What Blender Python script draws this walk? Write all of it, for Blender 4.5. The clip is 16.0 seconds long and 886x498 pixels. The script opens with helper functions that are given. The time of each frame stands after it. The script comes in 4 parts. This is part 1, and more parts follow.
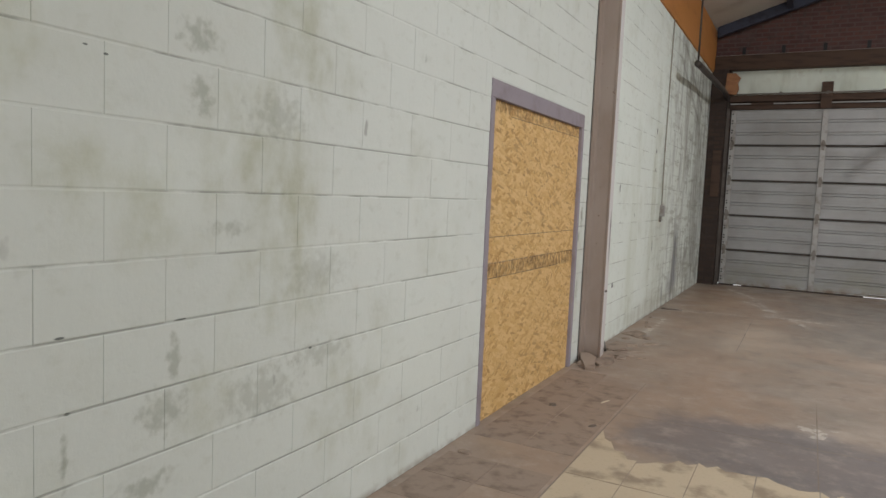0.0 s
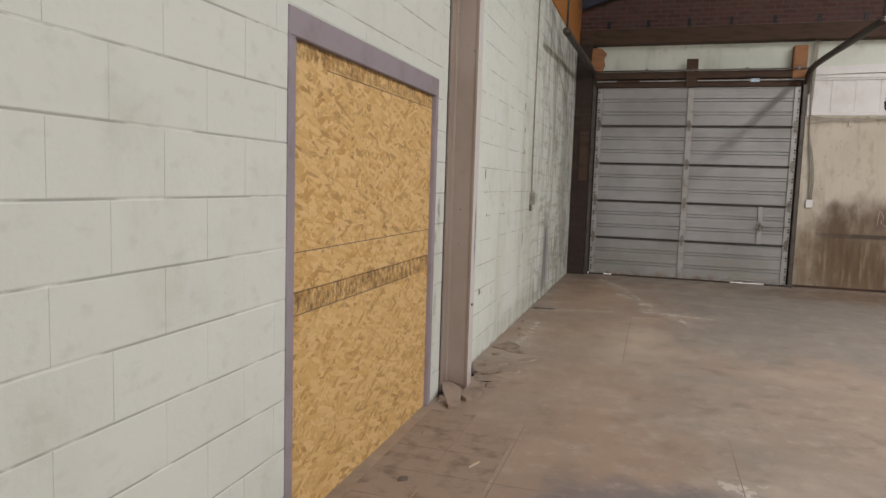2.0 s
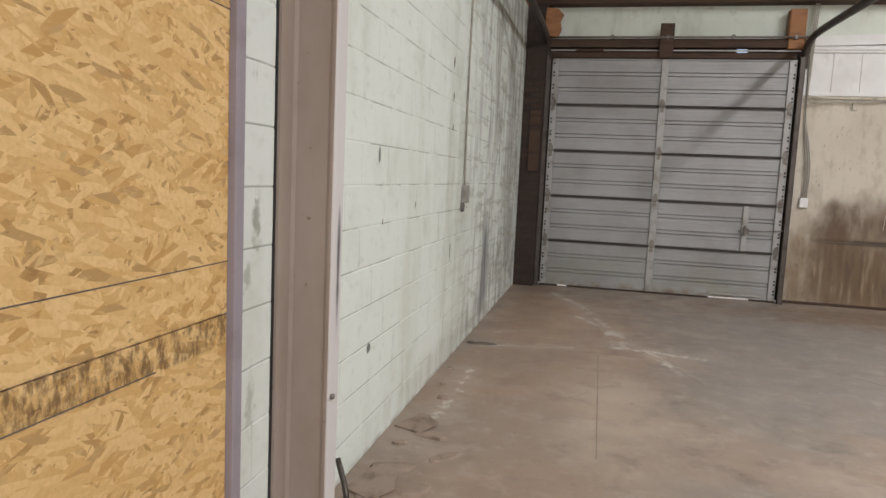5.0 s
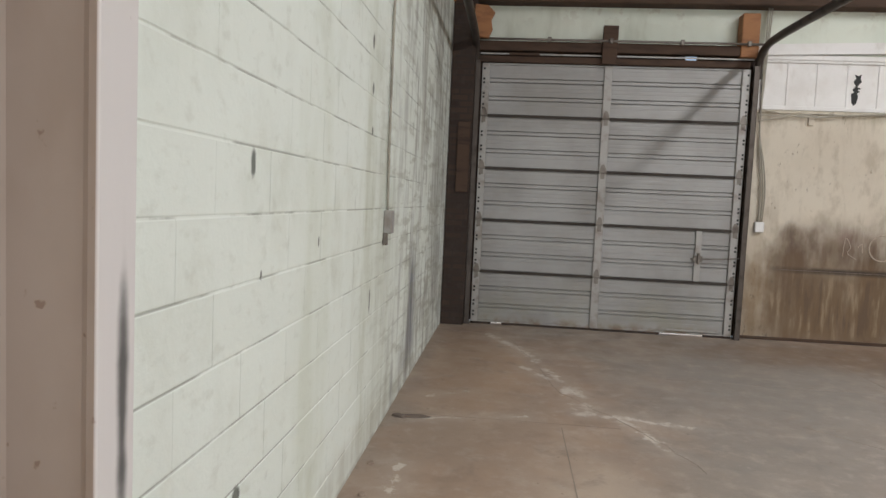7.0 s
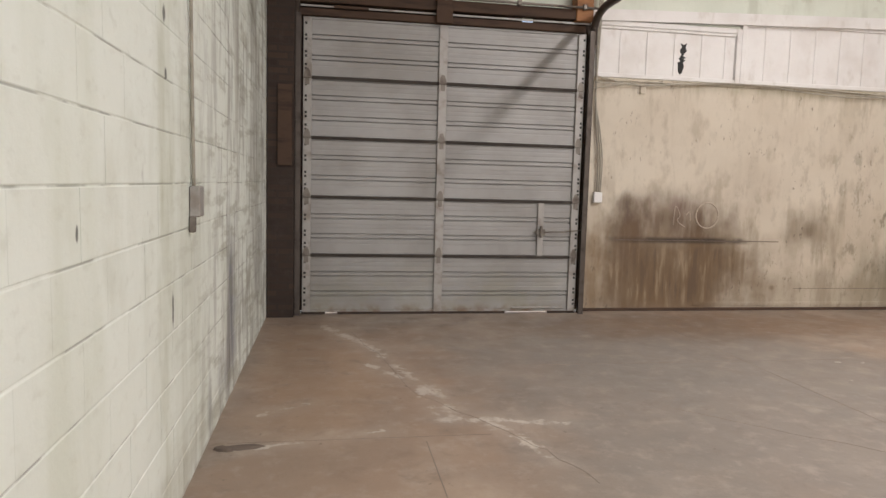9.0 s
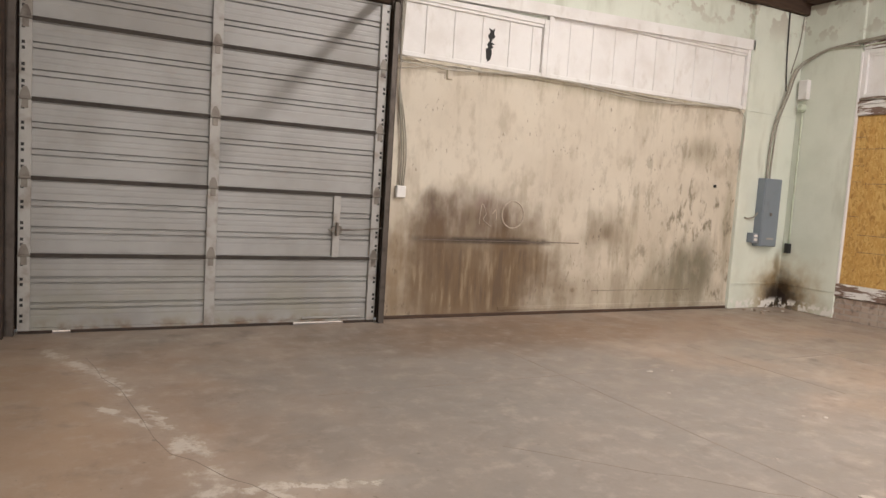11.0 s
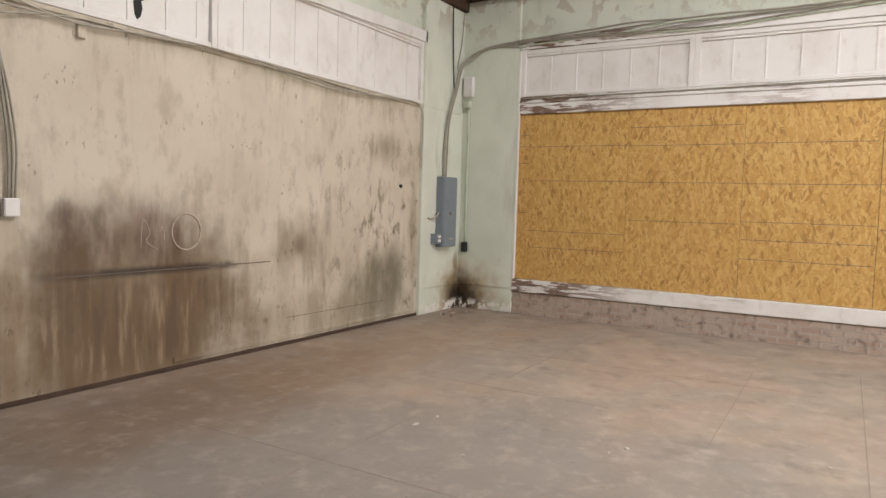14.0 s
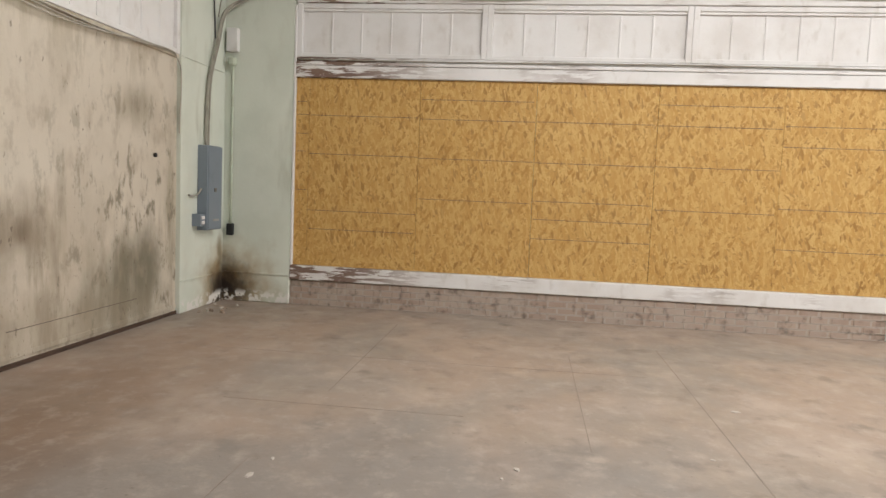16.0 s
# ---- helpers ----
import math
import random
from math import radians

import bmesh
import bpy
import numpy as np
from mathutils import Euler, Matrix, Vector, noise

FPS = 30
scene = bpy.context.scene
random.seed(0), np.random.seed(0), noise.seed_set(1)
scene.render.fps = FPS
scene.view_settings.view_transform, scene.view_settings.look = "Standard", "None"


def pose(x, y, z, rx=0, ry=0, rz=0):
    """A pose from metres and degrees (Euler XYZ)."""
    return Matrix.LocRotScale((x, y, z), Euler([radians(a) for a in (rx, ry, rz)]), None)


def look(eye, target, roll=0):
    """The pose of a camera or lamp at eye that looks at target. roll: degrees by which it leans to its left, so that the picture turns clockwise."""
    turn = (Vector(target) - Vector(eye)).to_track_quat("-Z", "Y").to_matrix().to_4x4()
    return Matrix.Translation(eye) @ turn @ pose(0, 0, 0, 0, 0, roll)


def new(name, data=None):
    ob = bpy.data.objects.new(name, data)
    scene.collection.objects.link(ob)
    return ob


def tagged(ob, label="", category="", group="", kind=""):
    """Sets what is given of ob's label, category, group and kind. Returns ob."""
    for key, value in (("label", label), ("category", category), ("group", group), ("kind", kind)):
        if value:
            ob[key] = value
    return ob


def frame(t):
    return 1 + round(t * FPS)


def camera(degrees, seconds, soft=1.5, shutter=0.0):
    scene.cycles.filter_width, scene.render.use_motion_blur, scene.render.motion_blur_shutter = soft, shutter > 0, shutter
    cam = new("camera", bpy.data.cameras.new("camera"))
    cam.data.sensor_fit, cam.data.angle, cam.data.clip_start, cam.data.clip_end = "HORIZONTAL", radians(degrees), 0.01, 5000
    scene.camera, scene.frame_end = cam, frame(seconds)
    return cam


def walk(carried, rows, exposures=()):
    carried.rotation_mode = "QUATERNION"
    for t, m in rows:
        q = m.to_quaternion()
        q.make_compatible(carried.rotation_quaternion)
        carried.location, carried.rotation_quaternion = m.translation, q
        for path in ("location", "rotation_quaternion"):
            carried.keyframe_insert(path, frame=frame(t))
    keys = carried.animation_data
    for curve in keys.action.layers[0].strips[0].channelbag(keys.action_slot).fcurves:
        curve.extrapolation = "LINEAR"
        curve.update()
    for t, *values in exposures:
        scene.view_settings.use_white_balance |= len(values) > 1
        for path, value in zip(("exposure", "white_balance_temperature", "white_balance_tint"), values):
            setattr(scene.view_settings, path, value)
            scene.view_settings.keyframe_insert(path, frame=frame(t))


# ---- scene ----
cam = camera(66.1, 16.0)
PATH = [
    (0, (-0.156, 0.078, 1.412), (-1.097, 1.835, 1.247), 2.5),
    (0.5, (-0.207, 0.373, 1.419), (-0.985, 2.207, 1.239), 2.5),
    (1, (-0.246, 0.774, 1.407), (-1.033, 2.603, 1.211), 2.4),
    (1.5, (-0.353, 0.974, 1.385), (-1.087, 2.83, 1.245), 2.3),
    (2, (-0.507, 1.446, 1.451), (-1.093, 3.349, 1.256), 1.8),
    (2.5, (-0.511, 1.805, 1.464), (-1.139, 3.695, 1.28), 1.8),
    (3, (-0.566, 2.099, 1.432), (-1.136, 4.006, 1.239), 1.5),
    (3.5, (-0.637, 2.438, 1.451), (-1.126, 4.366, 1.239), 2.2),
    (4, (-0.662, 2.833, 1.443), (-1.16, 4.758, 1.225), 2.6),
    (4.2, (-0.664, 3.024, 1.447), (-1.145, 4.951, 1.213), 2.6),
    (6.3, (-0.998, 4.417, 1.435), (-1.311, 6.385, 1.262), 0.7),
    (6.5, (-1.021, 4.553, 1.422), (-1.238, 6.532, 1.224), 1.1),
    (7, (-1.093, 4.989, 1.449), (-1.284, 6.974, 1.305), 2.6),
    (7.5, (-1.12, 5.127, 1.415), (-1.238, 7.116, 1.246), 4.2),
    (8, (-1.174, 5.291, 1.431), (-1.111, 7.284, 1.281), 3.0),
    (8.5, (-1.244, 5.526, 1.427), (-1.015, 7.503, 1.235), 2.4),
    (8.7, (-1.247, 5.644, 1.42), (-0.98, 7.616, 1.226), 1.9),
    (10.8, (-0.904, 6.74, 1.352), (-0.046, 8.539, 1.19), 3.9),
    (11, (-0.982, 6.834, 1.345), (-0.067, 8.603, 1.172), 3.6),
    (11.5, (-1.041, 7.232, 1.377), (0.099, 8.862, 1.175), 1.6),
    (12, (-0.939, 7.395, 1.329), (0.329, 8.932, 1.155), 1.4),
    (12.5, (-0.853, 7.704, 1.403), (0.52, 9.149, 1.245), 4.3),
    (13, (-0.835, 8.051, 1.444), (0.665, 9.359, 1.24), 1.3),
    (13.5, (-0.774, 8.319, 1.389), (0.87, 9.436, 1.172), 1.8),
    (14, (-0.588, 8.524, 1.396), (1.13, 9.539, 1.268), 1.7),
    (14.5, (-0.462, 8.745, 1.427), (1.364, 9.544, 1.259), 0.9),
    (15, (-0.334, 9.033, 1.43), (1.569, 9.617, 1.239), 1.5),
    (15.5, (-0.179, 9.383, 1.397), (1.773, 9.783, 1.227), 0.7),
    (16, (0.024, 9.563, 1.369), (2.002, 9.809, 1.203), 2.4),
]
walk(cam, [(t, look(eye, target, roll)) for t, eye, target, roll in PATH],
     [(0.0, -0.66, 6100, 9), (0.5, -0.58, 6250, 11), (2.0, -0.60, 6350, 12), (4.0, -0.38, 6300, 12), (6.5, -0.36, 6050, 9), (8.0, -0.30, 6500, 12), (8.7, -0.22, 6550, 14), (11.0, 0.0, 6700, 14), (12.5, -0.06, 6600, 13), (14.5, -0.22, 6500, 12), (16.0, -0.24, 6400, 10)])

# ---------------------------------------------------------------- world and light
world = bpy.data.worlds.new("sky")
scene.world = world
world.use_nodes = True
wn = world.node_tree
sky = wn.nodes.new("ShaderNodeTexSky")
sky.sky_type, sky.sun_disc = "NISHITA", False
sky.sun_elevation, sky.sun_rotation = radians(50), radians(27)
wn.links.new(sky.outputs[0], wn.nodes["Background"].inputs[0])
wn.nodes["Background"].inputs[1].default_value = 0.1


def area_lamp(name, m, sx, sy, watts, colour):
    d = bpy.data.lights.new(name, "AREA")
    d.shape, d.size, d.size_y, d.energy, d.color = "RECTANGLE", sx, sy, watts, colour
    ob = new(name, d)
    ob.matrix_world = m
    return ob


sun = new("sun", bpy.data.lights.new("sun", "SUN"))
sun.data.energy, sun.data.angle, sun.data.color = 5.0, radians(0.5), (1.0, 0.95, 0.88)
sun.matrix_world = look((8, 30, 24), (0, 14, 0))
# area lamps added for unseen sources: one from the rear, two under the roof
# rear lamp fills an assumed opening that is out of view
area_lamp("rear_fill", look((2.2, -11.9, 2.0), (2.2, 5, 1.9)), 6.6, 3.5, 900, (1.0, 0.97, 0.94))
area_lamp("roof_fill", pose(3.7, 8.0, 5.50, 0, 2, 0), 0.35, 4.4, 380, (1.0, 0.965, 0.93))
area_lamp("roof_fill", pose(3.7, 2.6, 5.50, 0, 2, 0), 0.35, 4.4, 430, (1.0, 0.975, 0.95))

# ---------------------------------------------------------------- materials


class Mat:
    """A node material with short helpers."""

    def __init__(self, name, rough=0.8, metal=0.0):
        self.m = bpy.data.materials.new(name)
        self.m.use_nodes = True
        self.t = self.m.node_tree
        self.b = self.t.nodes["Principled BSDF"]
        self.b.inputs["Roughness"].default_value = rough
        self.b.inputs["Metallic"].default_value = metal
        self.b.inputs["Specular IOR Level"].default_value = 0.3
        self.pos = self.t.nodes.new("ShaderNodeNewGeometry").outputs["Position"]

    def put(self, socket, value):
        if isinstance(value, bpy.types.NodeSocket):
            self.t.links.new(value, socket)
        elif isinstance(value, tuple) and len(value) == 3 and socket.type == "RGBA":
            socket.default_value = (*value, 1)
        else:
            socket.default_value = value

    def math(self, op, a, b=0.0, clamp=False):
        n = self.t.nodes.new("ShaderNodeMath")
        n.operation, n.use_clamp = op, clamp
        self.put(n.inputs[0], a)
        self.put(n.inputs[1], b)
        return n.outputs[0]

    def vec(self, op, a, b):
        n = self.t.nodes.new("ShaderNodeVectorMath")
        n.operation = op
        self.put(n.inputs[0], a)
        self.put(n.inputs[1], b)
        return n.outputs["Value" if op == "LENGTH" else "Vector"]

    def scaled(self, s, p=None, turn=0.0, axis="X"):
        v = p or self.pos
        if turn:
            n = self.t.nodes.new("ShaderNodeVectorRotate")
            n.rotation_type = axis + "_AXIS"
            self.put(n.inputs["Vector"], v)
            n.inputs["Angle"].default_value = radians(turn)
            v = n.outputs[0]
        return self.vec("MULTIPLY", v, s)

    def noise(self, scale, detail=4.0, stretch=(1, 1, 1), rough=0.55, p=None, warp=0.0):
        n = self.t.nodes.new("ShaderNodeTexNoise")
        self.put(n.inputs["Vector"], self.scaled(stretch, p))
        n.inputs["Scale"].default_value, n.inputs["Detail"].default_value = scale, detail
        n.inputs["Roughness"].default_value, n.inputs["Distortion"].default_value = rough, warp
        return n.outputs[0]

    def voronoi(self, scale, stretch=(1, 1, 1), turn=0.0, axis="X", feature="F1"):
        n = self.t.nodes.new("ShaderNodeTexVoronoi")
        n.feature = feature
        self.put(n.inputs["Vector"], self.scaled(stretch, None, turn, axis))
        n.inputs["Scale"].default_value = scale
        return n

    def ramp(self, v, lo, hi, out0=0.0, out1=1.0):
        n = self.t.nodes.new("ShaderNodeMapRange")
        n.interpolation_type = "SMOOTHSTEP"
        self.put(n.inputs[0], v)
        for i, x in enumerate((lo, hi, out0, out1)):
            n.inputs[i + 1].default_value = x
        return n.outputs[0]

    def mix(self, f, a, b, mode="MIX"):
        n = self.t.nodes.new("ShaderNodeMix")
        n.data_type, n.blend_type = "RGBA", mode
        self.put(n.inputs[0], f)
        self.put(n.inputs[6], a)
        self.put(n.inputs[7], b)
        return n.outputs[2]

    def spot(self, centre, radii, soft=0.6, ragged=0.5, scale=6.0, stretch=(1, 1, 1)):
        """A stain with a ragged edge: 1 in its middle, 0 outside."""
        d = self.vec("LENGTH", self.scaled(tuple(1 / r for r in radii), self.vec("SUBTRACT", self.pos, centre)), (0, 0, 0))
        d = self.math("ADD", d, self.math("MULTIPLY", self.math("SUBTRACT", self.noise(scale, 4, stretch), 0.5), ragged * 2))
        return self.ramp(d, 1.0, 1.0 - soft)

    def to_segment(self, a, b):
        """Distance on the floor from the line between two points."""
        a, d = Vector((*a, 0)), Vector((b[0] - a[0], b[1] - a[1], 0))
        rel = self.vec("SUBTRACT", self.vec("MULTIPLY", self.pos, (1, 1, 0)), tuple(a))
        n = self.t.nodes.new("ShaderNodeVectorMath")
        n.operation = "DOT_PRODUCT"
        self.put(n.inputs[0], rel)
        self.put(n.inputs[1], tuple(d / d.length_squared))
        n2 = self.t.nodes.new("ShaderNodeVectorMath")
        n2.operation = "SCALE"
        self.put(n2.inputs[0], tuple(d))
        self.put(n2.inputs["Scale"], self.math("ADD", n.outputs["Value"], 0.0, True))
        return self.vec("LENGTH", self.vec("SUBTRACT", rel, n2.outputs["Vector"]), (0, 0, 0))

    def island(self):
        return self.t.nodes.new("ShaderNodeNewGeometry").outputs["Random Per Island"]

    def own(self):
        return self.t.nodes.new("ShaderNodeObjectInfo").outputs["Random"]

    def xyz(self):
        n = self.t.nodes.new("ShaderNodeSeparateXYZ")
        self.put(n.inputs[0], self.pos)
        return n.outputs

    def done(self, colour, bump=None, strength=0.3, distance=0.01, rough=None):
        self.put(self.b.inputs["Base Color"], colour)
        if rough is not None:
            self.put(self.b.inputs["Roughness"], rough)
        if bump is not None:
            n = self.t.nodes.new("ShaderNodeBump")
            n.inputs["Strength"].default_value, n.inputs["Distance"].default_value = strength, distance
            self.put(n.inputs["Height"], bump)
            self.put(self.b.inputs["Normal"], n.outputs[0])
        return self.m


def plain(name, colour, dark, rough=0.7, metal=0.0, scale=8.0, stretch=(1, 1, 1), lo=0.45, hi=0.75, strength=0.2):
    """A surface of one colour with dirt in large patches and grain."""
    k = Mat(name, rough, metal)
    big = k.ramp(k.noise(scale, 5, stretch), lo, hi)
    fine = k.noise(scale * 14, 3, stretch)
    c = k.mix(k.math("MULTIPLY", big, 0.8), colour, dark)
    c = k.mix(k.ramp(fine, 0.55, 0.8, 0, 0.35), c, dark)
    return k.done(c, fine, strength, 0.004)


def block_paint():
    k = Mat("painted_block", 0.62)
    y = k.xyz()[1]
    # brighter light past the column is put into the base colour
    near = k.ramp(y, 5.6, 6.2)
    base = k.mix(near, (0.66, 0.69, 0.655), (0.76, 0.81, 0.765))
    dirt = k.ramp(k.noise(1.7, 6, (1, 1, 1), 0.6), 0.46, 0.72)
    dirt = k.math("MULTIPLY", dirt, k.ramp(k.noise(5, 4, (1, 1, 0.6)), 0.35, 0.65))
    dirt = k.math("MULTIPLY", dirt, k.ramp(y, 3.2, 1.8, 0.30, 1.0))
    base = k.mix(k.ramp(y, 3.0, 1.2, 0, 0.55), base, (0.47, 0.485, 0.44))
    c = k.mix(dirt, base, (0.36, 0.365, 0.25))
    c = k.mix(k.ramp(k.noise(12, 5, (1, 1, 1.6)), 0.54, 0.74, 0, 0.22), c, (0.40, 0.41, 0.34))
    c = k.mix(k.ramp(k.noise(0.8, 3), 0.5, 0.75, 0, 0.4), c, (0.72, 0.76, 0.70))
    c = k.mix(k.math("MULTIPLY", k.own(), 0.06), c, (0.46, 0.47, 0.40))
    # scuffs where bare grey block shows
    scuff = k.math("MULTIPLY", k.ramp(k.noise(9, 3, (1, 1.2, 0.7), 0.5), 0.66, 0.72), k.ramp(k.noise(1.3, 2), 0.52, 0.62))
    c = k.mix(k.math("MULTIPLY", scuff, 0.55), c, (0.20, 0.20, 0.19))
    for cy, cz, ry, rz, a in ((1.60, 1.86, 0.09, 0.05, 0.6), (1.61, 1.68, 0.05, 0.07, 0.6), (1.51, 0.87, 0.03, 0.07, 0.6),
                              (1.48, 0.71, 0.10, 0.07, 0.55), (1.42, 0.49, 0.11, 0.04, 0.6), (1.73, 1.26, 0.08, 0.03, 0.5),
                              (1.95, 1.66, 0.16, 0.09, 0.4), (2.2, 1.08, 0.2, 0.09, 0.3), (1.9, 0.66, 0.22, 0.10, 0.4), (2.25, 0.75, 0.2, 0.05, 0.4), (1.16, 0.66, 0.012, 0.09, 0.75),
                              (5.685, 1.27, 0.030, 0.10, 0.9), (5.63, 1.08, 0.03, 0.06, 0.7), (5.66, 0.66, 0.03, 0.12, 0.6)):
        c = k.mix(k.math("MULTIPLY", k.spot((-1.85, cy, cz), (0.5, ry * 1.2, rz * 1.2), 0.9, 1.2, 26), a * 0.75), c, (0.19, 0.195, 0.14))
    # soot streaks towards the end of the wall
    drips = k.noise(7, 4, (1, 1, 0.16))
    for cy, cz, ry, rz, a, col in ((10.35, 0.60, 0.34, 0.95, 0.9, (0.12, 0.12, 0.15)), (10.65, 2.4, 0.18, 1.2, 0.7, (0.20, 0.18, 0.13)),
                                   (9.54, 0.16, 0.09, 0.26, 0.95, (0.06, 0.06, 0.07)), (10.2, 0.25, 0.5, 0.3, 0.6, (0.20, 0.20, 0.24)),
                                   (9.0, 1.0, 0.9, 1.6, 0.30, (0.32, 0.33, 0.22)), (11.6, 2.9, 0.5, 0.9, 0.45, (0.20, 0.19, 0.15)),
                                   (8.7, 0.1, 2.2, 0.18, 0.4, (0.30, 0.27, 0.20)), (12.2, 0.7, 0.5, 0.7, 0.4, (0.22, 0.21, 0.22)),
                                   (8.6, 1.6, 0.22, 1.6, 0.5, (0.40, 0.42, 0.30)), (11.9, 1.5, 0.7, 2.2, 0.55, (0.26, 0.25, 0.22)),
                                   (7.6, 0.9, 0.30, 1.6, 0.25, (0.42, 0.45, 0.30))):
        f = k.math("MULTIPLY", k.spot((-1.85, cy, cz), (0.5, ry, rz), 0.8, 0.7, 5, (1, 1, 0.4)), k.ramp(drips, 0.35, 0.6, 0.45, 1.0))
        c = k.mix(k.math("MULTIPLY", f, a), c, col)
    smear = k.math("MULTIPLY", k.ramp(k.noise(6, 5, (1, 1, 0.22), 0.65), 0.46, 0.62), k.ramp(y, 8.6, 10.4))
    c = k.mix(k.math("MULTIPLY", smear, 0.6), c, (0.24, 0.235, 0.215))
    courses = k.math("MULTIPLY", k.ramp(k.noise(4, 5, (1, 0.5, 2.6), 0.65), 0.50, 0.64), k.ramp(y, 8.0, 10.2))
    c = k.mix(k.math("MULTIPLY", courses, 0.45), c, (0.26, 0.255, 0.19))
    for cy, cz, ry, rz in ((6.935, 1.53, 0.024, 0.055), (6.86, 0.56, 0.035, 0.035), (7.02, 1.19, 0.012, 0.02), (7.65, 1.26, 0.012, 0.03), (8.70, 0.87, 0.02, 0.09),
                           (8.57, 2.26, 0.03, 0.05), (8.60, 2.02, 0.03, 0.04), (8.62, 1.80, 0.025, 0.03),
                           (1.15, 0.99, 0.018, 0.005), (1.17, 0.782, 0.012, 0.006), (1.54, 0.984, 0.03, 0.004), (2.17, 0.78, 0.012, 0.006), (1.28, 1.743, 0.010, 0.005), (1.22, 1.757, 0.010, 0.004)):
        c = k.mix(k.math("MULTIPLY", k.spot((-1.85, cy, cz), (0.5, ry, rz), 0.5, 0.4, 40), 0.85), c, (0.06, 0.07, 0.06))
    c = k.mix(k.math("MULTIPLY", k.ramp(k.xyz()[2], 0.045, 0.0), k.ramp(k.noise(6, 4), 0.35, 0.6, 0, 0.6)), c, (0.25, 0.20, 0.15))
    # two darker diagonal bands
    x, y, z = k.xyz()
    for off in (0.0, 0.32):
        line = k.math("ABSOLUTE", k.math("SUBTRACT", k.math("ADD", k.math("MULTIPLY", y, 0.36), z), 6.93 + off))
        f = k.math("MULTIPLY", k.ramp(line, 0.07, 0.0), k.spot((-1.85, 10.9, 3.1), (0.5, 1.7, 0.9), 0.5, 0.5))
        c = k.mix(k.math("MULTIPLY", f, 0.5), c, (0.16, 0.15, 0.12))
    # grime caught along the bed joints
    bed = k.math("FRACT", k.math("DIVIDE", k.math("ADD", z, 0.016), 0.1995))
    bed = k.math("MULTIPLY", k.ramp(k.math("ABSOLUTE", k.math("SUBTRACT", bed, 0.5)), 0.476, 0.494), k.ramp(k.noise(3.0, 5, (1, 1, 0.6)), 0.44, 0.56))
    c = k.mix(k.math("MULTIPLY", bed, 0.55), c, (0.14, 0.14, 0.12))
    grain = k.noise(45, 5, (1, 1, 1), 0.7)
    return k.done(c, k.math("ADD", grain, k.math("MULTIPLY", k.noise(6, 3), 1.5)), 0.28, 0.006)


def osb(name, along, warm, dim=1.0):
    """Pressed strand board: flat flakes lying at several angles."""
    k = Mat(name, 0.55)
    cols = [tuple(v * dim for v in c) for c in ((0.62, 0.39, 0.15), (0.46, 0.26, 0.085), (0.80, 0.58, 0.29), (0.22, 0.11, 0.038))]
    c = None
    for n, (turn, sc) in enumerate(((80, 17), (-58, 15), (48, 16), (-26, 14), (14, 15))):
        v = k.voronoi(sc if along == "y" else sc * 0.85, (0.3, 0.85, 3.6) if along == "y" else (0.3, 3.2, 1.0), turn)
        sep = k.t.nodes.new("ShaderNodeSeparateColor")
        k.put(sep.inputs[0], v.outputs["Color"])
        tone = k.mix(k.ramp(sep.outputs[0], 0.1, 0.9), cols[n % 2], cols[2])
        tone = k.mix(k.math("MULTIPLY", k.ramp(sep.outputs[1], 0.88, 0.92), 0.7), tone, cols[3])
        c = tone if c is None else k.mix(k.ramp(sep.outputs[2], 0.50, 0.55), c, tone)
    c = k.mix(k.ramp(k.noise(60, 3, (1, 1, 1)), 0.35, 0.75, 0, 0.35), c, cols[1])
    c = k.mix(k.ramp(k.noise(2.0, 4), 0.4, 0.7, 0, 0.2), c, cols[0])
    c = k.mix(k.ramp(k.noise(16, 5, (1, 1, 3.0) if along == "y" else (1, 3.0, 1), 0.65, None, 0.8), 0.50, 0.70, 0, 0.45), c, cols[2])
    c = k.mix(k.ramp(k.noise(24, 3, (1, 0.7, 1.6)), 0.665, 0.71, 0, 0.8), c, cols[3])
    c = k.mix(k.math("MULTIPLY", k.own(), 0.12), c, (0.45, 0.27, 0.09))
    c = k.mix(0.22 if along == "y" else 0.0, c, cols[0])
    if along == "z":
        c = k.mix(0.25, c, cols[0])
        c = k.mix(1.0, c, (1.0, 0.94, 0.74), "MULTIPLY")
    if warm:
        f = k.math("MULTIPLY", k.ramp(k.noise(30, 5, (1, 1, 0.5), 0.7), 0.40, 0.62), warm(k))
        c = k.mix(k.math("MULTIPLY", f, 0.8), c, (0.11, 0.06, 0.025))
    return k.done(c, k.noise(38, 4, (1, 0.6, 1.4)), 0.25, 0.004)


def door_stamp(k):
    x, y, z = k.xyz()
    a = k.math("MULTIPLY", k.ramp(z, 0.885, 0.90), k.ramp(z, 1.0, 0.985))
    b = k.math("MULTIPLY", k.ramp(z, 1.90, 1.93), 0.8)
    return k.math("ADD", a, b, True)


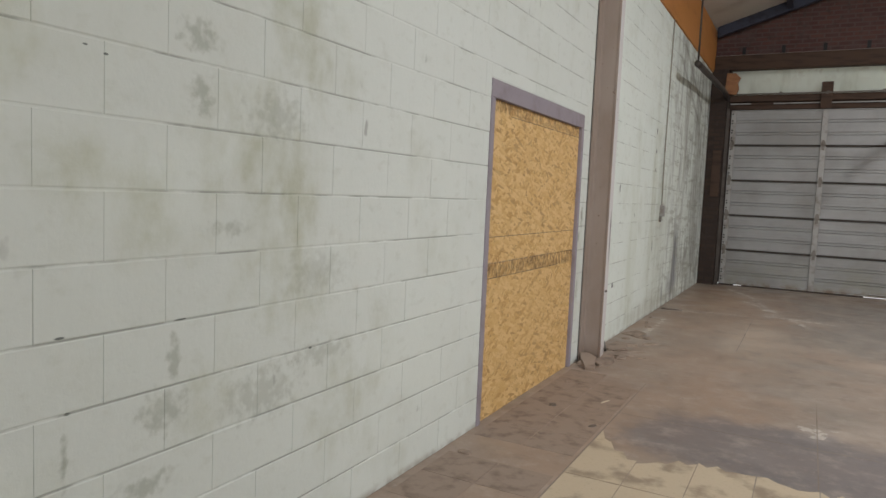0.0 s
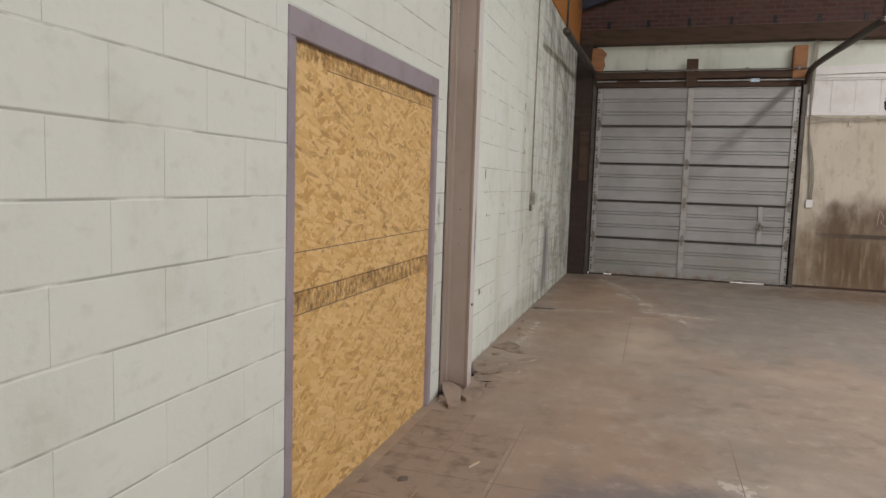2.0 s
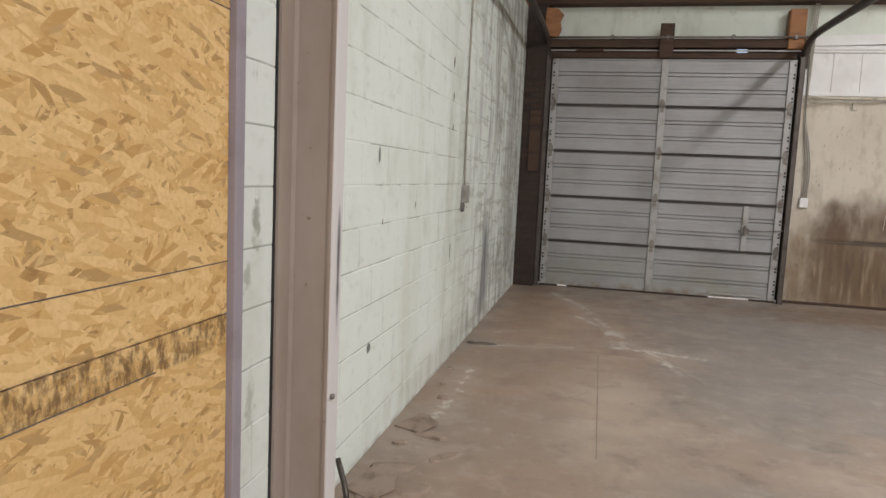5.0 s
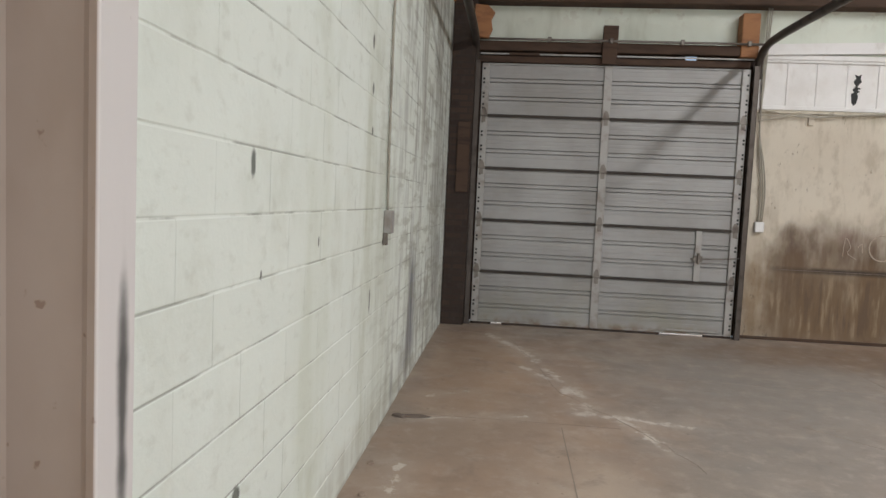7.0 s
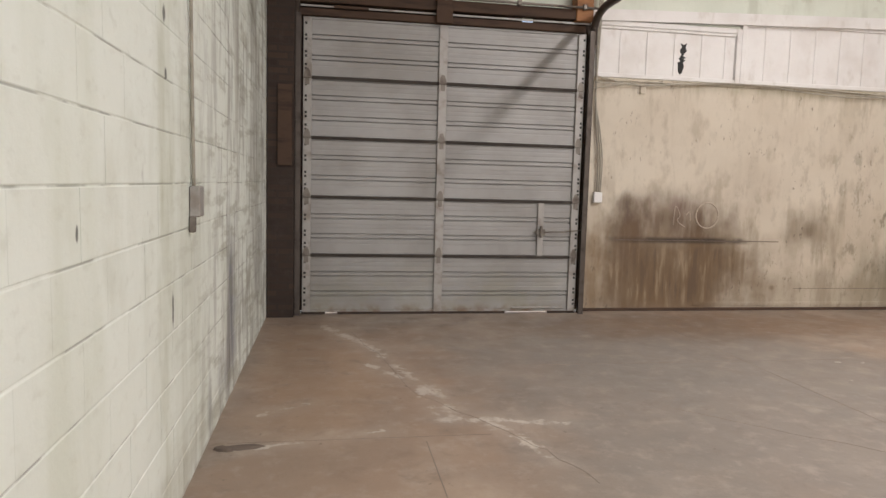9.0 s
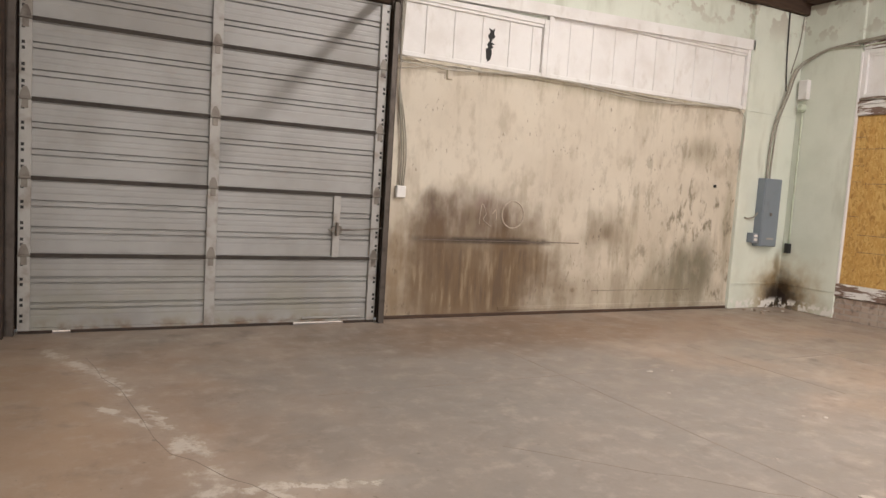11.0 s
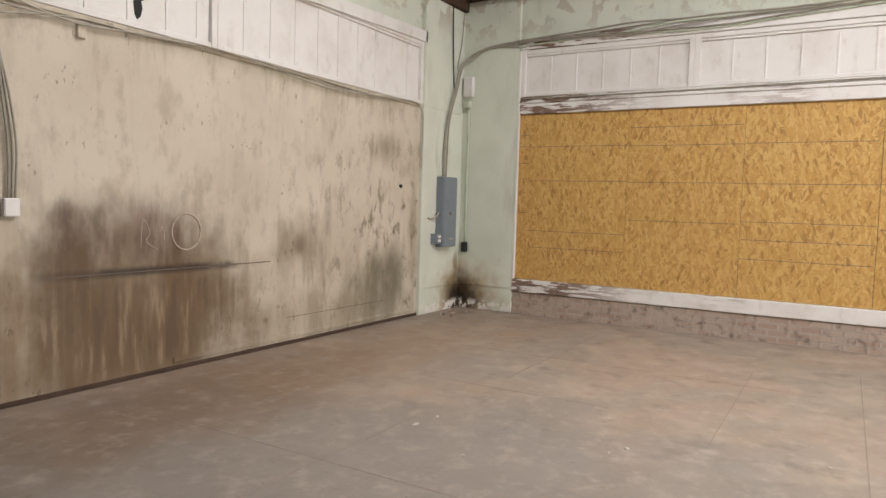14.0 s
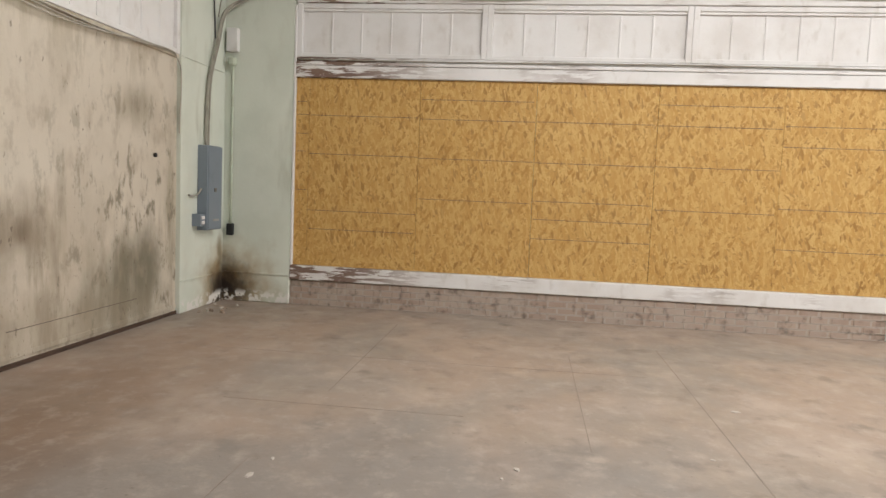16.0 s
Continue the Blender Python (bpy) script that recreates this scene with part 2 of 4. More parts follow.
def concrete():
    k = Mat("concrete", 0.55)
    c = k.mix(k.ramp(k.noise(0.55, 5, warp=0.6), 0.38, 0.66), (0.33, 0.255, 0.20), (0.27, 0.235, 0.20))
    c = k.mix(k.ramp(k.noise(1.6, 6, warp=0.4), 0.48, 0.74, 0, 0.65), c, (0.42, 0.345, 0.285))
    c = k.mix(k.ramp(k.noise(3.4, 6), 0.54, 0.72, 0, 0.6), c, (0.16, 0.135, 0.115))
    rust = k.math("ADD", k.spot((-1.2, 5.5, 0), (1.3, 4.5, 1), 0.8, 0.5, 1.6), k.spot((-1.0, 10.2, 0), (1.1, 3.2, 1), 0.6, 0.5, 1.6), True)
    rust = k.math("ADD", rust, k.spot((4.6, 12.3, 0), (3.4, 1.1, 1), 0.9, 0.5, 1.6), True)
    c = k.mix(k.math("MULTIPLY", rust, 0.55), c, (0.335, 0.235, 0.17))
    grey = k.spot((1.75, 10.2, 0), (2.5, 3.0, 1), 0.45, 0.5, 1.3)
    c = k.mix(k.math("MULTIPLY", grey, 0.75), c, (0.235, 0.215, 0.195))
    c = k.mix(k.math("MULTIPLY", k.spot((2.7, 12.3, 0), (3.0, 1.0, 1), 0.8, 0.5, 1.8), 0.65), c, (0.19, 0.125, 0.08))
    c = k.mix(k.math("MULTIPLY", k.spot((-1.30, 11.0, 0), (0.62, 2.1, 1), 0.5, 0.4, 2.2), 0.6), c, (0.40, 0.285, 0.20))
    wet = k.spot((-0.15, 4.35, 0), (1.15, 0.62, 1), 0.35, 0.45, 3.0)
    c = k.mix(k.math("MULTIPLY", wet, 0.75), c, (0.17, 0.155, 0.16))
    # pale mineral bloom along old cracks and a star-shaped chip
    ragged = k.math("MULTIPLY", k.math("SUBTRACT", k.noise(9, 6, rough=0.7), 0.5), 0.30)
    broken = k.ramp(k.noise(5, 5, rough=0.65), 0.42, 0.56)
    halo, core = None, None
    for a, b, w in (((-1.25, 12.4), (-0.88, 11.6), 0.07), ((-0.88, 11.6), (-0.55, 10.35), 0.05), ((-0.55, 10.35), (-0.50, 9.75), 0.09), ((-0.50, 9.75), (-0.25, 9.70), 0.05),
                    ((-0.28, 9.72), (-0.06, 9.12), 0.06), ((-0.28, 9.70), (0.25, 9.60), 0.03), ((-0.92, 11.0), (-0.50, 10.3), 0.03), ((-1.64, 9.38), (-0.92, 9.58), 0.025),
                    ((-1.62, 9.9), (-1.35, 10.1), 0.025), ((-1.61, 8.55), (-1.63, 7.5), 0.03), ((-0.01, 5.05), (-0.01, 4.82), 0.03), ((-0.10, 5.0), (0.0, 4.88), 0.03), ((0.07, 5.0), (0.0, 4.90), 0.03)):
        d = k.to_segment(a, b)
        n = k.ramp(k.math("ADD", d, ragged if w > 0.026 else k.math("MULTIPLY", ragged, 0.5)), w, w * 0.3)
        core = n if core is None else k.math("MAXIMUM", core, n)
        n = k.ramp(d, 0.16 + w, 0.0)
        halo = n if halo is None else k.math("MAXIMUM", halo, n)
    c = k.mix(k.math("MULTIPLY", halo, 0.22), c, (0.46, 0.41, 0.36))
    c = k.mix(k.math("MULTIPLY", k.math("MULTIPLY", core, broken), 0.75), c, (0.60, 0.55, 0.49))
    c = k.mix(k.ramp(k.noise(70, 3), 0.60, 0.74, 0, 0.35), c, (0.16, 0.14, 0.12))
    c = k.mix(k.math("MULTIPLY", k.spot((-0.6, 8.0, 0), (0.45, 1.6, 1), 0.8, 0.6, 2.5), 0.6), c, (0.47, 0.38, 0.30))
    c = k.mix(k.ramp(k.noise(5.5, 8, rough=0.68), 0.48, 0.72, 0, 0.42), c, (0.46, 0.39, 0.33))
    c = k.mix(k.ramp(k.noise(4.2, 8, rough=0.68, warp=0.5), 0.54, 0.70, 0, 0.45), c, (0.20, 0.165, 0.14))
    c = k.mix(k.ramp(k.noise(13, 6), 0.58, 0.74, 0, 0.2), c, (0.50, 0.44, 0.38))
    c = k.mix(k.ramp(k.noise(18, 4), 0.68, 0.73, 0, 0.5), c, (0.14, 0.11, 0.09))
    r = k.ramp(k.noise(2.2, 4), 0.35, 0.65, 0.42, 0.7)
    return k.done(c, k.math("ADD", k.noise(30, 5), k.noise(4, 4)), 0.22, 0.006, r)


def cream_panel():
    """Cream painted board, scorched and run with dirt."""
    k = Mat("scorched_cream_board", 0.65)
    c = k.mix(k.ramp(k.noise(1.2, 5), 0.4, 0.7, 0, 0.6), (0.60, 0.545, 0.455), (0.51, 0.45, 0.365))
    runs = k.noise(5, 6, (1, 1, 0.16), 0.62)
    fine = k.noise(11, 5, (1, 1, 0.12), 0.6)
    x, y, z = k.xyz()
    for cx, cz, rx, rz, a, col in ((2.75, 1.05, 1.10, 0.50, 0.90, (0.12, 0.075, 0.052)), (2.15, 0.62, 0.50, 0.75, 0.95, (0.085, 0.05, 0.025)), (3.12, 0.55, 0.50, 0.75, 0.95, (0.095, 0.06, 0.03)), (2.1, 1.25, 0.13, 0.16, 0.6, (0.10, 0.07, 0.04)), (2.70, 1.22, 0.16, 0.16, 0.5, (0.16, 0.09, 0.08)), (2.55, 0.30, 1.25, 0.70, 0.85, (0.17, 0.10, 0.048)), (3.48, 0.6, 0.035, 0.26, 0.8, (0.11, 0.08, 0.05)), (3.62, 0.5, 0.03, 0.30, 0.6, (0.15, 0.11, 0.07)), (4.45, 0.96, 0.14, 0.14, 0.7, (0.12, 0.095, 0.07)), (4.017, 0.27, 0.05, 0.04, 0.8, (0.10, 0.07, 0.04)), (6.02, 0.55, 0.35, 0.6, 0.6, (0.15, 0.13, 0.095)),
                                   (2.2, 0.75, 0.45, 0.5, 0.75, (0.13, 0.085, 0.055)), (4.45, 0.95, 0.5, 0.4, 0.6, (0.18, 0.135, 0.09)),
                                   (5.75, 0.4, 0.95, 0.7, 0.85, (0.17, 0.155, 0.11)), (5.95, 2.02, 0.5, 0.3, 0.6, (0.21, 0.17, 0.11)),
                                   (4.9, 0.2, 2.0, 0.42, 0.5, (0.30, 0.25, 0.18)), (1.75, 0.3, 0.25, 1.2, 0.7, (0.24, 0.16, 0.085)), (6.5, 1.2, 0.16, 1.3, 0.6, (0.33, 0.29, 0.21)),
                                   (3.7, 1.45, 0.8, 0.5, 0.25, (0.35, 0.29, 0.23)), (5.1, 0.9, 0.7, 0.7, 0.35, (0.36, 0.30, 0.22)),
                                   (4.0, 2.62, 2.6, 0.16, 0.5, (0.36, 0.33, 0.24)), (2.1, 1.2, 0.18, 0.22, 0.6, (0.12, 0.08, 0.06))):
        f = k.math("MULTIPLY", k.spot((cx, 13.15, cz), (rx, 1.0, rz), 0.85, 0.55, 3.5, (1, 1, 0.6)), k.ramp(runs, 0.30, 0.60, 0.5, 1.0))
        c = k.mix(k.math("MULTIPLY", f, min(1.0, a * 1.15)), c, col)
    c = k.mix(k.math("MULTIPLY", k.ramp(runs, 0.50, 0.66), k.math("MULTIPLY", k.ramp(k.noise(1.6, 4), 0.40, 0.60, 0.0, 0.6), k.ramp(z, 1.9, 0.8, 0.25, 1.0))), c, (0.27, 0.225, 0.165))
    mould = k.math("MULTIPLY", k.ramp(k.noise(7, 7, (1, 1, 0.45), 0.7), 0.52, 0.64), k.ramp(x, 4.0, 6.0, 0.25, 1.0))
    c = k.mix(k.math("MULTIPLY", mould, k.ramp(z, 2.5, 1.2, 0.30, 1.0)), c, (0.22, 0.19, 0.14))
    c = k.mix(k.ramp(k.noise(6, 6, (1, 1, 0.5)), 0.52, 0.70, 0, 0.5), c, (0.34, 0.285, 0.215))
    c = k.mix(k.math("MULTIPLY", k.spot((2.75, 13.15, 0.35), (1.9, 1.0, 0.95), 0.8, 0.5, 2.5), k.ramp(runs, 0.25, 0.55, 0.55, 0.9)), c, (0.155, 0.105, 0.062))
    # a ledge of soot and the drips below it
    ledge = k.math("MULTIPLY", k.ramp(k.math("ABSOLUTE", k.math("SUBTRACT", z, 0.825)), 0.055, 0.0), k.spot((2.85, 13.15, 0.825), (1.25, 1, 0.5), 0.9, 0.9, 4))
    c = k.mix(k.math("MULTIPLY", ledge, 0.95), c, (0.03, 0.024, 0.02))
    drip = k.math("MULTIPLY", k.ramp(fine, 0.50, 0.62), k.math("MULTIPLY", k.ramp(z, 0.78, 0.7), k.spot((2.9, 13.15, 0.5), (0.95, 1, 0.5), 0.5, 0.3)))
    c = k.mix(k.math("MULTIPLY", drip, 0.6), c, (0.10, 0.07, 0.05))
    pale = k.math("MULTIPLY", k.ramp(fine, 0.48, 0.36), k.spot((2.7, 13.15, 0.4), (1.2, 1, 0.5), 0.6, 0.4))
    c = k.mix(k.math("MULTIPLY", pale, 0.30), c, (0.50, 0.41, 0.29))
    chips = k.math("MULTIPLY", k.ramp(k.noise(21, 5, (1, 1, 0.45), 0.65), 0.62, 0.66), k.ramp(k.noise(2.0, 4), 0.45, 0.6))
    c = k.mix(k.math("MULTIPLY", chips, 0.7), c, (0.14, 0.11, 0.08))
    top = k.math("MULTIPLY", k.ramp(runs, 0.52, 0.66), k.ramp(z, 2.0, 2.6))
    c = k.mix(k.math("MULTIPLY", top, 0.45), c, (0.34, 0.29, 0.20))
    c = k.mix(k.ramp(k.noise(120, 2), 0.62, 0.75, 0, 0.25), c, (0.25, 0.2, 0.15))
    return k.done(c, k.math("ADD", k.noise(40, 4), runs), 0.2, 0.005)


def green_plaster():
    k = Mat("mint_plaster", 0.6)
    c = k.mix(k.ramp(k.noise(1.5, 5), 0.4, 0.7, 0, 0.7), (0.665, 0.70, 0.62), (0.57, 0.61, 0.53))
    c = k.mix(k.ramp(k.noise(4, 5, (1, 1, 0.4)), 0.56, 0.72, 0, 0.6), c, (0.58, 0.60, 0.52))
    f = k.spot((7.56, 13.09, 0.16), (0.82, 0.86, 0.72), 0.95, 0.4, 5)
    c = k.mix(k.math("MULTIPLY", f, 0.9), c, (0.30, 0.17, 0.04))
    f = k.spot((7.56, 13.09, 0.16), (0.48, 0.55, 0.46), 0.9, 0.4, 6)
    c = k.mix(k.math("MULTIPLY", f, 0.97), c, (0.018, 0.012, 0.010))
    f = k.spot((7.50, 13.1, 0.62), (0.10, 0.10, 0.26), 0.9, 0.4, 6)
    c = k.mix(k.math("MULTIPLY", f, 0.7), c, (0.16, 0.10, 0.03))
    z = k.xyz()[2]
    peel = k.math("MULTIPLY", k.ramp(k.noise(5, 4), 0.54, 0.58), k.ramp(z, 3.45, 3.9))
    c = k.mix(k.math("MULTIPLY", peel, 0.6), c, (0.40, 0.35, 0.29))
    low = k.math("MULTIPLY", k.ramp(k.noise(14, 4), 0.48, 0.53), k.ramp(z, 0.16, 0.08))
    c = k.mix(low, c, (0.72, 0.70, 0.66))
    c = k.mix(k.ramp(k.noise(2.4, 4, (1, 1, 0.25)), 0.58, 0.75, 0, 0.5), c, (0.33, 0.34, 0.26))
    return k.done(c, k.math("ADD", k.noise(35, 5), k.noise(5, 4)), 0.3, 0.006)


def peeling_white(name, amount):
    """White paint flaking off boards; the wood shows along the grain."""
    k = Mat(name, 0.55)
    c = k.mix(k.ramp(k.noise(2.2, 5), 0.42, 0.7, 0, 0.6), (0.76, 0.75, 0.74), (0.62, 0.59, 0.56))
    c = k.mix(k.ramp(k.noise(8, 5, (1, 1, 0.5)), 0.56, 0.74, 0, 0.4), c, (0.50, 0.46, 0.41))
    if amount:
        y = k.xyz()[1]
        grain = k.noise(9, 5, (0.4, 0.35, 3.2), 0.65)
        where = k.math("ADD", k.ramp(y, 10.3, 11.7), k.math("MULTIPLY", k.ramp(k.noise(1.4, 3), 0.50, 0.68), 0.45), True)
        f = k.math("MULTIPLY", k.ramp(grain, 0.47, 0.51), where)
        c = k.mix(k.math("MULTIPLY", f, amount), c, (0.17, 0.10, 0.07))
    c = k.mix(k.ramp(k.noise(90, 2), 0.6, 0.75, 0, 0.25), c, (0.5, 0.46, 0.4))
    return k.done(c, k.noise(24, 5, (0.5, 0.5, 2)), 0.2, 0.004)


def masonry(name, a, b, mortar, scale):
    k = Mat(name, 0.85)
    n = k.t.nodes.new("ShaderNodeTexBrick")
    swap = k.t.nodes.new("ShaderNodeCombineXYZ")
    x, y, z = k.xyz()
    k.put(swap.inputs[0], k.math("ADD", x, y))
    k.put(swap.inputs[1], z)
    k.put(n.inputs["Vector"], swap.outputs[0])
    for key, v in (("Color1", a), ("Color2", b), ("Mortar", mortar)):
        k.put(n.inputs[key], v)
    n.inputs["Scale"].default_value, n.inputs["Mortar Size"].default_value = 1.0, 0.012
    n.inputs["Brick Width"].default_value, n.inputs["Row Height"].default_value = 0.21 * scale, 0.072 * scale
    c = k.mix(k.ramp(k.noise(2.5, 5), 0.4, 0.7, 0, 0.7), n.outputs[0], mortar)
    c = k.mix(k.ramp(k.noise(11, 4), 0.5, 0.75, 0, 0.6), c, (0.06, 0.045, 0.04))
    return k.done(c, k.math("ADD", n.outputs[1], k.noise(30, 4)), 0.4, 0.01)


def door_metal():
    k = Mat("galvanised_door", 0.5, 0.25)
    c = k.mix(k.ramp(k.noise(1.4, 5), 0.35, 0.7), (0.335, 0.332, 0.328), (0.26, 0.252, 0.243))
    c = k.mix(k.ramp(k.noise(3, 5, (1, 1, 3)), 0.52, 0.75, 0, 0.3), c, (0.25, 0.235, 0.215))
    z = k.xyz()[2]
    low = k.math("MULTIPLY", k.ramp(k.noise(2.6, 5), 0.38, 0.62), k.ramp(z, 0.75, 0.05))
    c = k.mix(k.math("MULTIPLY", low, 0.6), c, (0.27, 0.26, 0.21))
    rust = k.math("MULTIPLY", k.ramp(k.noise(7, 5), 0.45, 0.65), k.ramp(z, 0.14, 0.0))
    c = k.mix(k.math("MULTIPLY", rust, 0.85), c, (0.16, 0.09, 0.05))
    c = k.mix(k.ramp(k.noise(60, 3, (1, 1, 2)), 0.6, 0.75, 0, 0.12), c, (0.2, 0.18, 0.16))
    return k.done(c, k.noise(3, 2), 0.15, 0.01)


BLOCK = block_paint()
OSB_DOOR = osb("strand_board_door", "y", door_stamp)
OSB_WALL = osb("strand_board_wall", "z", None, 0.84)
CONCRETE = concrete()
CREAM = cream_panel()
GREEN = green_plaster()
WHITE = peeling_white("white_paint", 0.0)
PEEL = peeling_white("flaking_white_paint", 0.95)
BRICK = masonry("dark_red_brick", (0.12, 0.055, 0.045), (0.085, 0.04, 0.036), (0.11, 0.075, 0.07), 1.0)
BASE_BRICK = masonry("whitewashed_brick", (0.42, 0.335, 0.275), (0.36, 0.27, 0.22), (0.42, 0.36, 0.31), 1.0)
JAMB = masonry("sooty_brick", (0.06, 0.038, 0.028), (0.035, 0.024, 0.02), (0.04, 0.03, 0.025), 1.0)
METAL = door_metal()
STILE = plain("door_stile_steel", (0.35, 0.34, 0.325), (0.20, 0.17, 0.145), 0.5, 0.3)
STEEL = plain("dark_track_steel", (0.10, 0.085, 0.075), (0.045, 0.035, 0.03), 0.5, 0.6)
JOINT_DARK = plain("black_door_joint", (0.05, 0.042, 0.036), (0.025, 0.02, 0.018), 0.8)
HINGE = plain("worn_hinge_steel", (0.20, 0.18, 0.16), (0.08, 0.06, 0.05), 0.5, 0.6)
COLUMN = plain("taupe_painted_steel", (0.36, 0.295, 0.255), (0.27, 0.205, 0.165), 0.55, 0.0, 3.0, (1, 1, 0.5))
FRAME = plain("mauve_primer", (0.30, 0.265, 0.30), (0.22, 0.18, 0.19), 0.6, 0.0, 5.0)
BEAM = plain("old_dark_timber", (0.075, 0.046, 0.032), (0.03, 0.02, 0.016), 0.8, 0.0, 3.0, (1, 1, 6))
WOOD = plain("raw_timber_block", (0.33, 0.16, 0.075), (0.16, 0.08, 0.045), 0.75, 0.0, 4.0, (1, 1, 3))
PLY = plain("orange_plywood", (0.48, 0.21, 0.06), (0.30, 0.12, 0.04), 0.7, 0.0, 2.0, (1, 0.4, 2))
SHEET = plain("roof_insulation_sheet", (0.58, 0.55, 0.50), (0.40, 0.36, 0.32), 0.7, 0.0, 1.2)
RAFTER = plain("dark_steel_rafter", (0.045, 0.05, 0.075), (0.02, 0.02, 0.03), 0.6)
GREYBOX = plain("grey_enamel", (0.20, 0.235, 0.275), (0.15, 0.17, 0.19), 0.4, 0.1, 4.0, lo=0.55, hi=0.8, strength=0.05)
CABLE = plain("grey_cable", (0.34, 0.32, 0.27), (0.19, 0.17, 0.14), 0.6)
PALECABLE = plain("pale_painted_cable", (0.46, 0.43, 0.37), (0.27, 0.25, 0.21), 0.6)
DARKCABLE = plain("dark_cable", (0.05, 0.05, 0.05), (0.02, 0.02, 0.02), 0.6)
GREENPIPE = plain("mint_conduit", (0.52, 0.57, 0.46), (0.38, 0.38, 0.30), 0.5)
BLACK = plain("black_plastic", (0.02, 0.02, 0.02), (0.01, 0.01, 0.01), 0.5)
RUBBLE = plain("broken_mortar", (0.31, 0.24, 0.19), (0.15, 0.11, 0.085), 0.9, 0.0, 9.0)
CUT = plain("joint_dirt", (0.15, 0.12, 0.10), (0.08, 0.065, 0.055), 0.9)
JOINT = plain("worn_joint", (0.27, 0.225, 0.19), (0.20, 0.165, 0.14), 0.9, 0.0, 3.0)
TILE = plain("worn_cream_tile", (0.52, 0.43, 0.31), (0.24, 0.185, 0.135), 0.6, 0.0, 5.0, (1, 1, 1), 0.48, 0.68)
FAINT = plain("faint_chalk", (0.47, 0.40, 0.33), (0.30, 0.24, 0.19), 0.9, 0.0, 25.0)
CHALK = plain("pale_mineral_bloom", (0.47, 0.42, 0.37), (0.35, 0.30, 0.26), 0.9, 0.0, 20.0)
PLAINWALL = plain("plain_plaster", (0.55, 0.55, 0.48), (0.42, 0.42, 0.35), 0.8, 0.0, 1.5)

# ---------------------------------------------------------------- building blocks


def add_box(bm, a, b, bevel=0.0):
    """A box between two corners; bevel rounds its edges."""
    lo = Vector([min(p, q) for p, q in zip(a, b)])
    hi = Vector([max(p, q) for p, q in zip(a, b)])
    r = bmesh.ops.create_cube(bm, size=1.0, matrix=Matrix.Translation((lo + hi) / 2) @ Matrix.Diagonal((*(hi - lo), 1)))
    if bevel:
        edges = {e for v in r["verts"] for e in v.link_edges}
        bmesh.ops.bevel(bm, geom=list(edges), offset=bevel, segments=1, affect="EDGES")
    return bm


def boxes(*pairs, bevel=0.0):
    bm = bmesh.new()
    for a, b in pairs:
        add_box(bm, a, b, bevel)
    return bm


def part(name, bm, material, parent=None, label=""):
    """Link a bmesh as one mesh object under a thing or a part."""
    data = bpy.data.meshes.new(name)
    bm.to_mesh(data)
    bm.free()
    data.materials.append(material)
    ob = new(name, data)
    if parent is not None:
        ob.parent = parent
    if label:
        ob["label"] = label
    return ob


def empty(name, label, category, group="", kind=""):
    return tagged(new(name), label, category, group, kind)


def sweep(points, radius, sides=8, steps=6):
    """A tube along a smooth line through the points."""
    p = [Vector(q) for q in points]
    line = []
    for i in range(len(p) - 1):
        a, b, c, d = p[max(i - 1, 0)], p[i], p[i + 1], p[min(i + 2, len(p) - 1)]
        for s in range(steps):
            t = s / steps
            line.append(0.5 * (2 * b + (c - a) * t + (2 * a - 5 * b + 4 * c - d) * t * t + (3 * b - a - 3 * c + d) * t ** 3))
    line.append(p[-1])
    bm = bmesh.new()
    rings = []
    for i, q in enumerate(line):
        way = (line[min(i + 1, len(line) - 1)] - line[max(i - 1, 0)]).normalized()
        side = way.cross(Vector((0.31, 0.22, 0.92)))
        side = side.normalized() if side.length > 1e-4 else way.orthogonal().normalized()
        up = side.cross(way)
        rings.append([bm.verts.new(q + radius * (math.cos(a) * side + math.sin(a) * up)) for a in (2 * math.pi * n / sides for n in range(sides))])
    for r, s in zip(rings, rings[1:]):
        for n in range(sides):
            bm.faces.new((r[n], r[(n + 1) % sides], s[(n + 1) % sides], s[n]))
    bm.faces.new(rings[0][::-1])
    bm.faces.new(rings[-1])
    for f in bm.faces:
        f.smooth = True
    return bm


def slab_of(outline, axis, at, thick):
    """A flat piece with the given outline, thick along the axis."""
    bm = bmesh.new()

    def place(u, v, w):
        return {"x": (w, u, v), "y": (u, w, v), "z": (u, v, w)}[axis]
    lo = [bm.verts.new(place(u, v, at)) for u, v in outline]
    hi = [bm.verts.new(place(u, v, at + thick)) for u, v in outline]
    bm.faces.new(lo)
    bm.faces.new(hi[::-1])
    for i in range(len(lo)):
        j = (i + 1) % len(lo)
        bm.faces.new((lo[i], hi[i], hi[j], lo[j]))
    bmesh.ops.recalc_face_normals(bm, faces=bm.faces)
    return bm


def structure(name, bm, material, label, category):
    return tagged(part(name, bm, material), label, category, kind="structure")


LW, EW, RW = -1.85, 13.15, 7.585          # faces of the long wall, the end wall and the far side wall
DOOR_Y0, DOOR_Y1, DOOR_Z = 3.755, 5.595, 2.095
GX0, GX1, GZ = -1.53, 1.53, 3.05          # roll-up door
REAR = -12.0

# ---------------------------------------------------------------- large structure
floor = structure("floor", boxes(((-2.3, REAR - 0.3, -0.25), (8.2, 13.6, 0.0))), CONCRETE, "worn stained concrete floor slab with rusty patches", "floor")

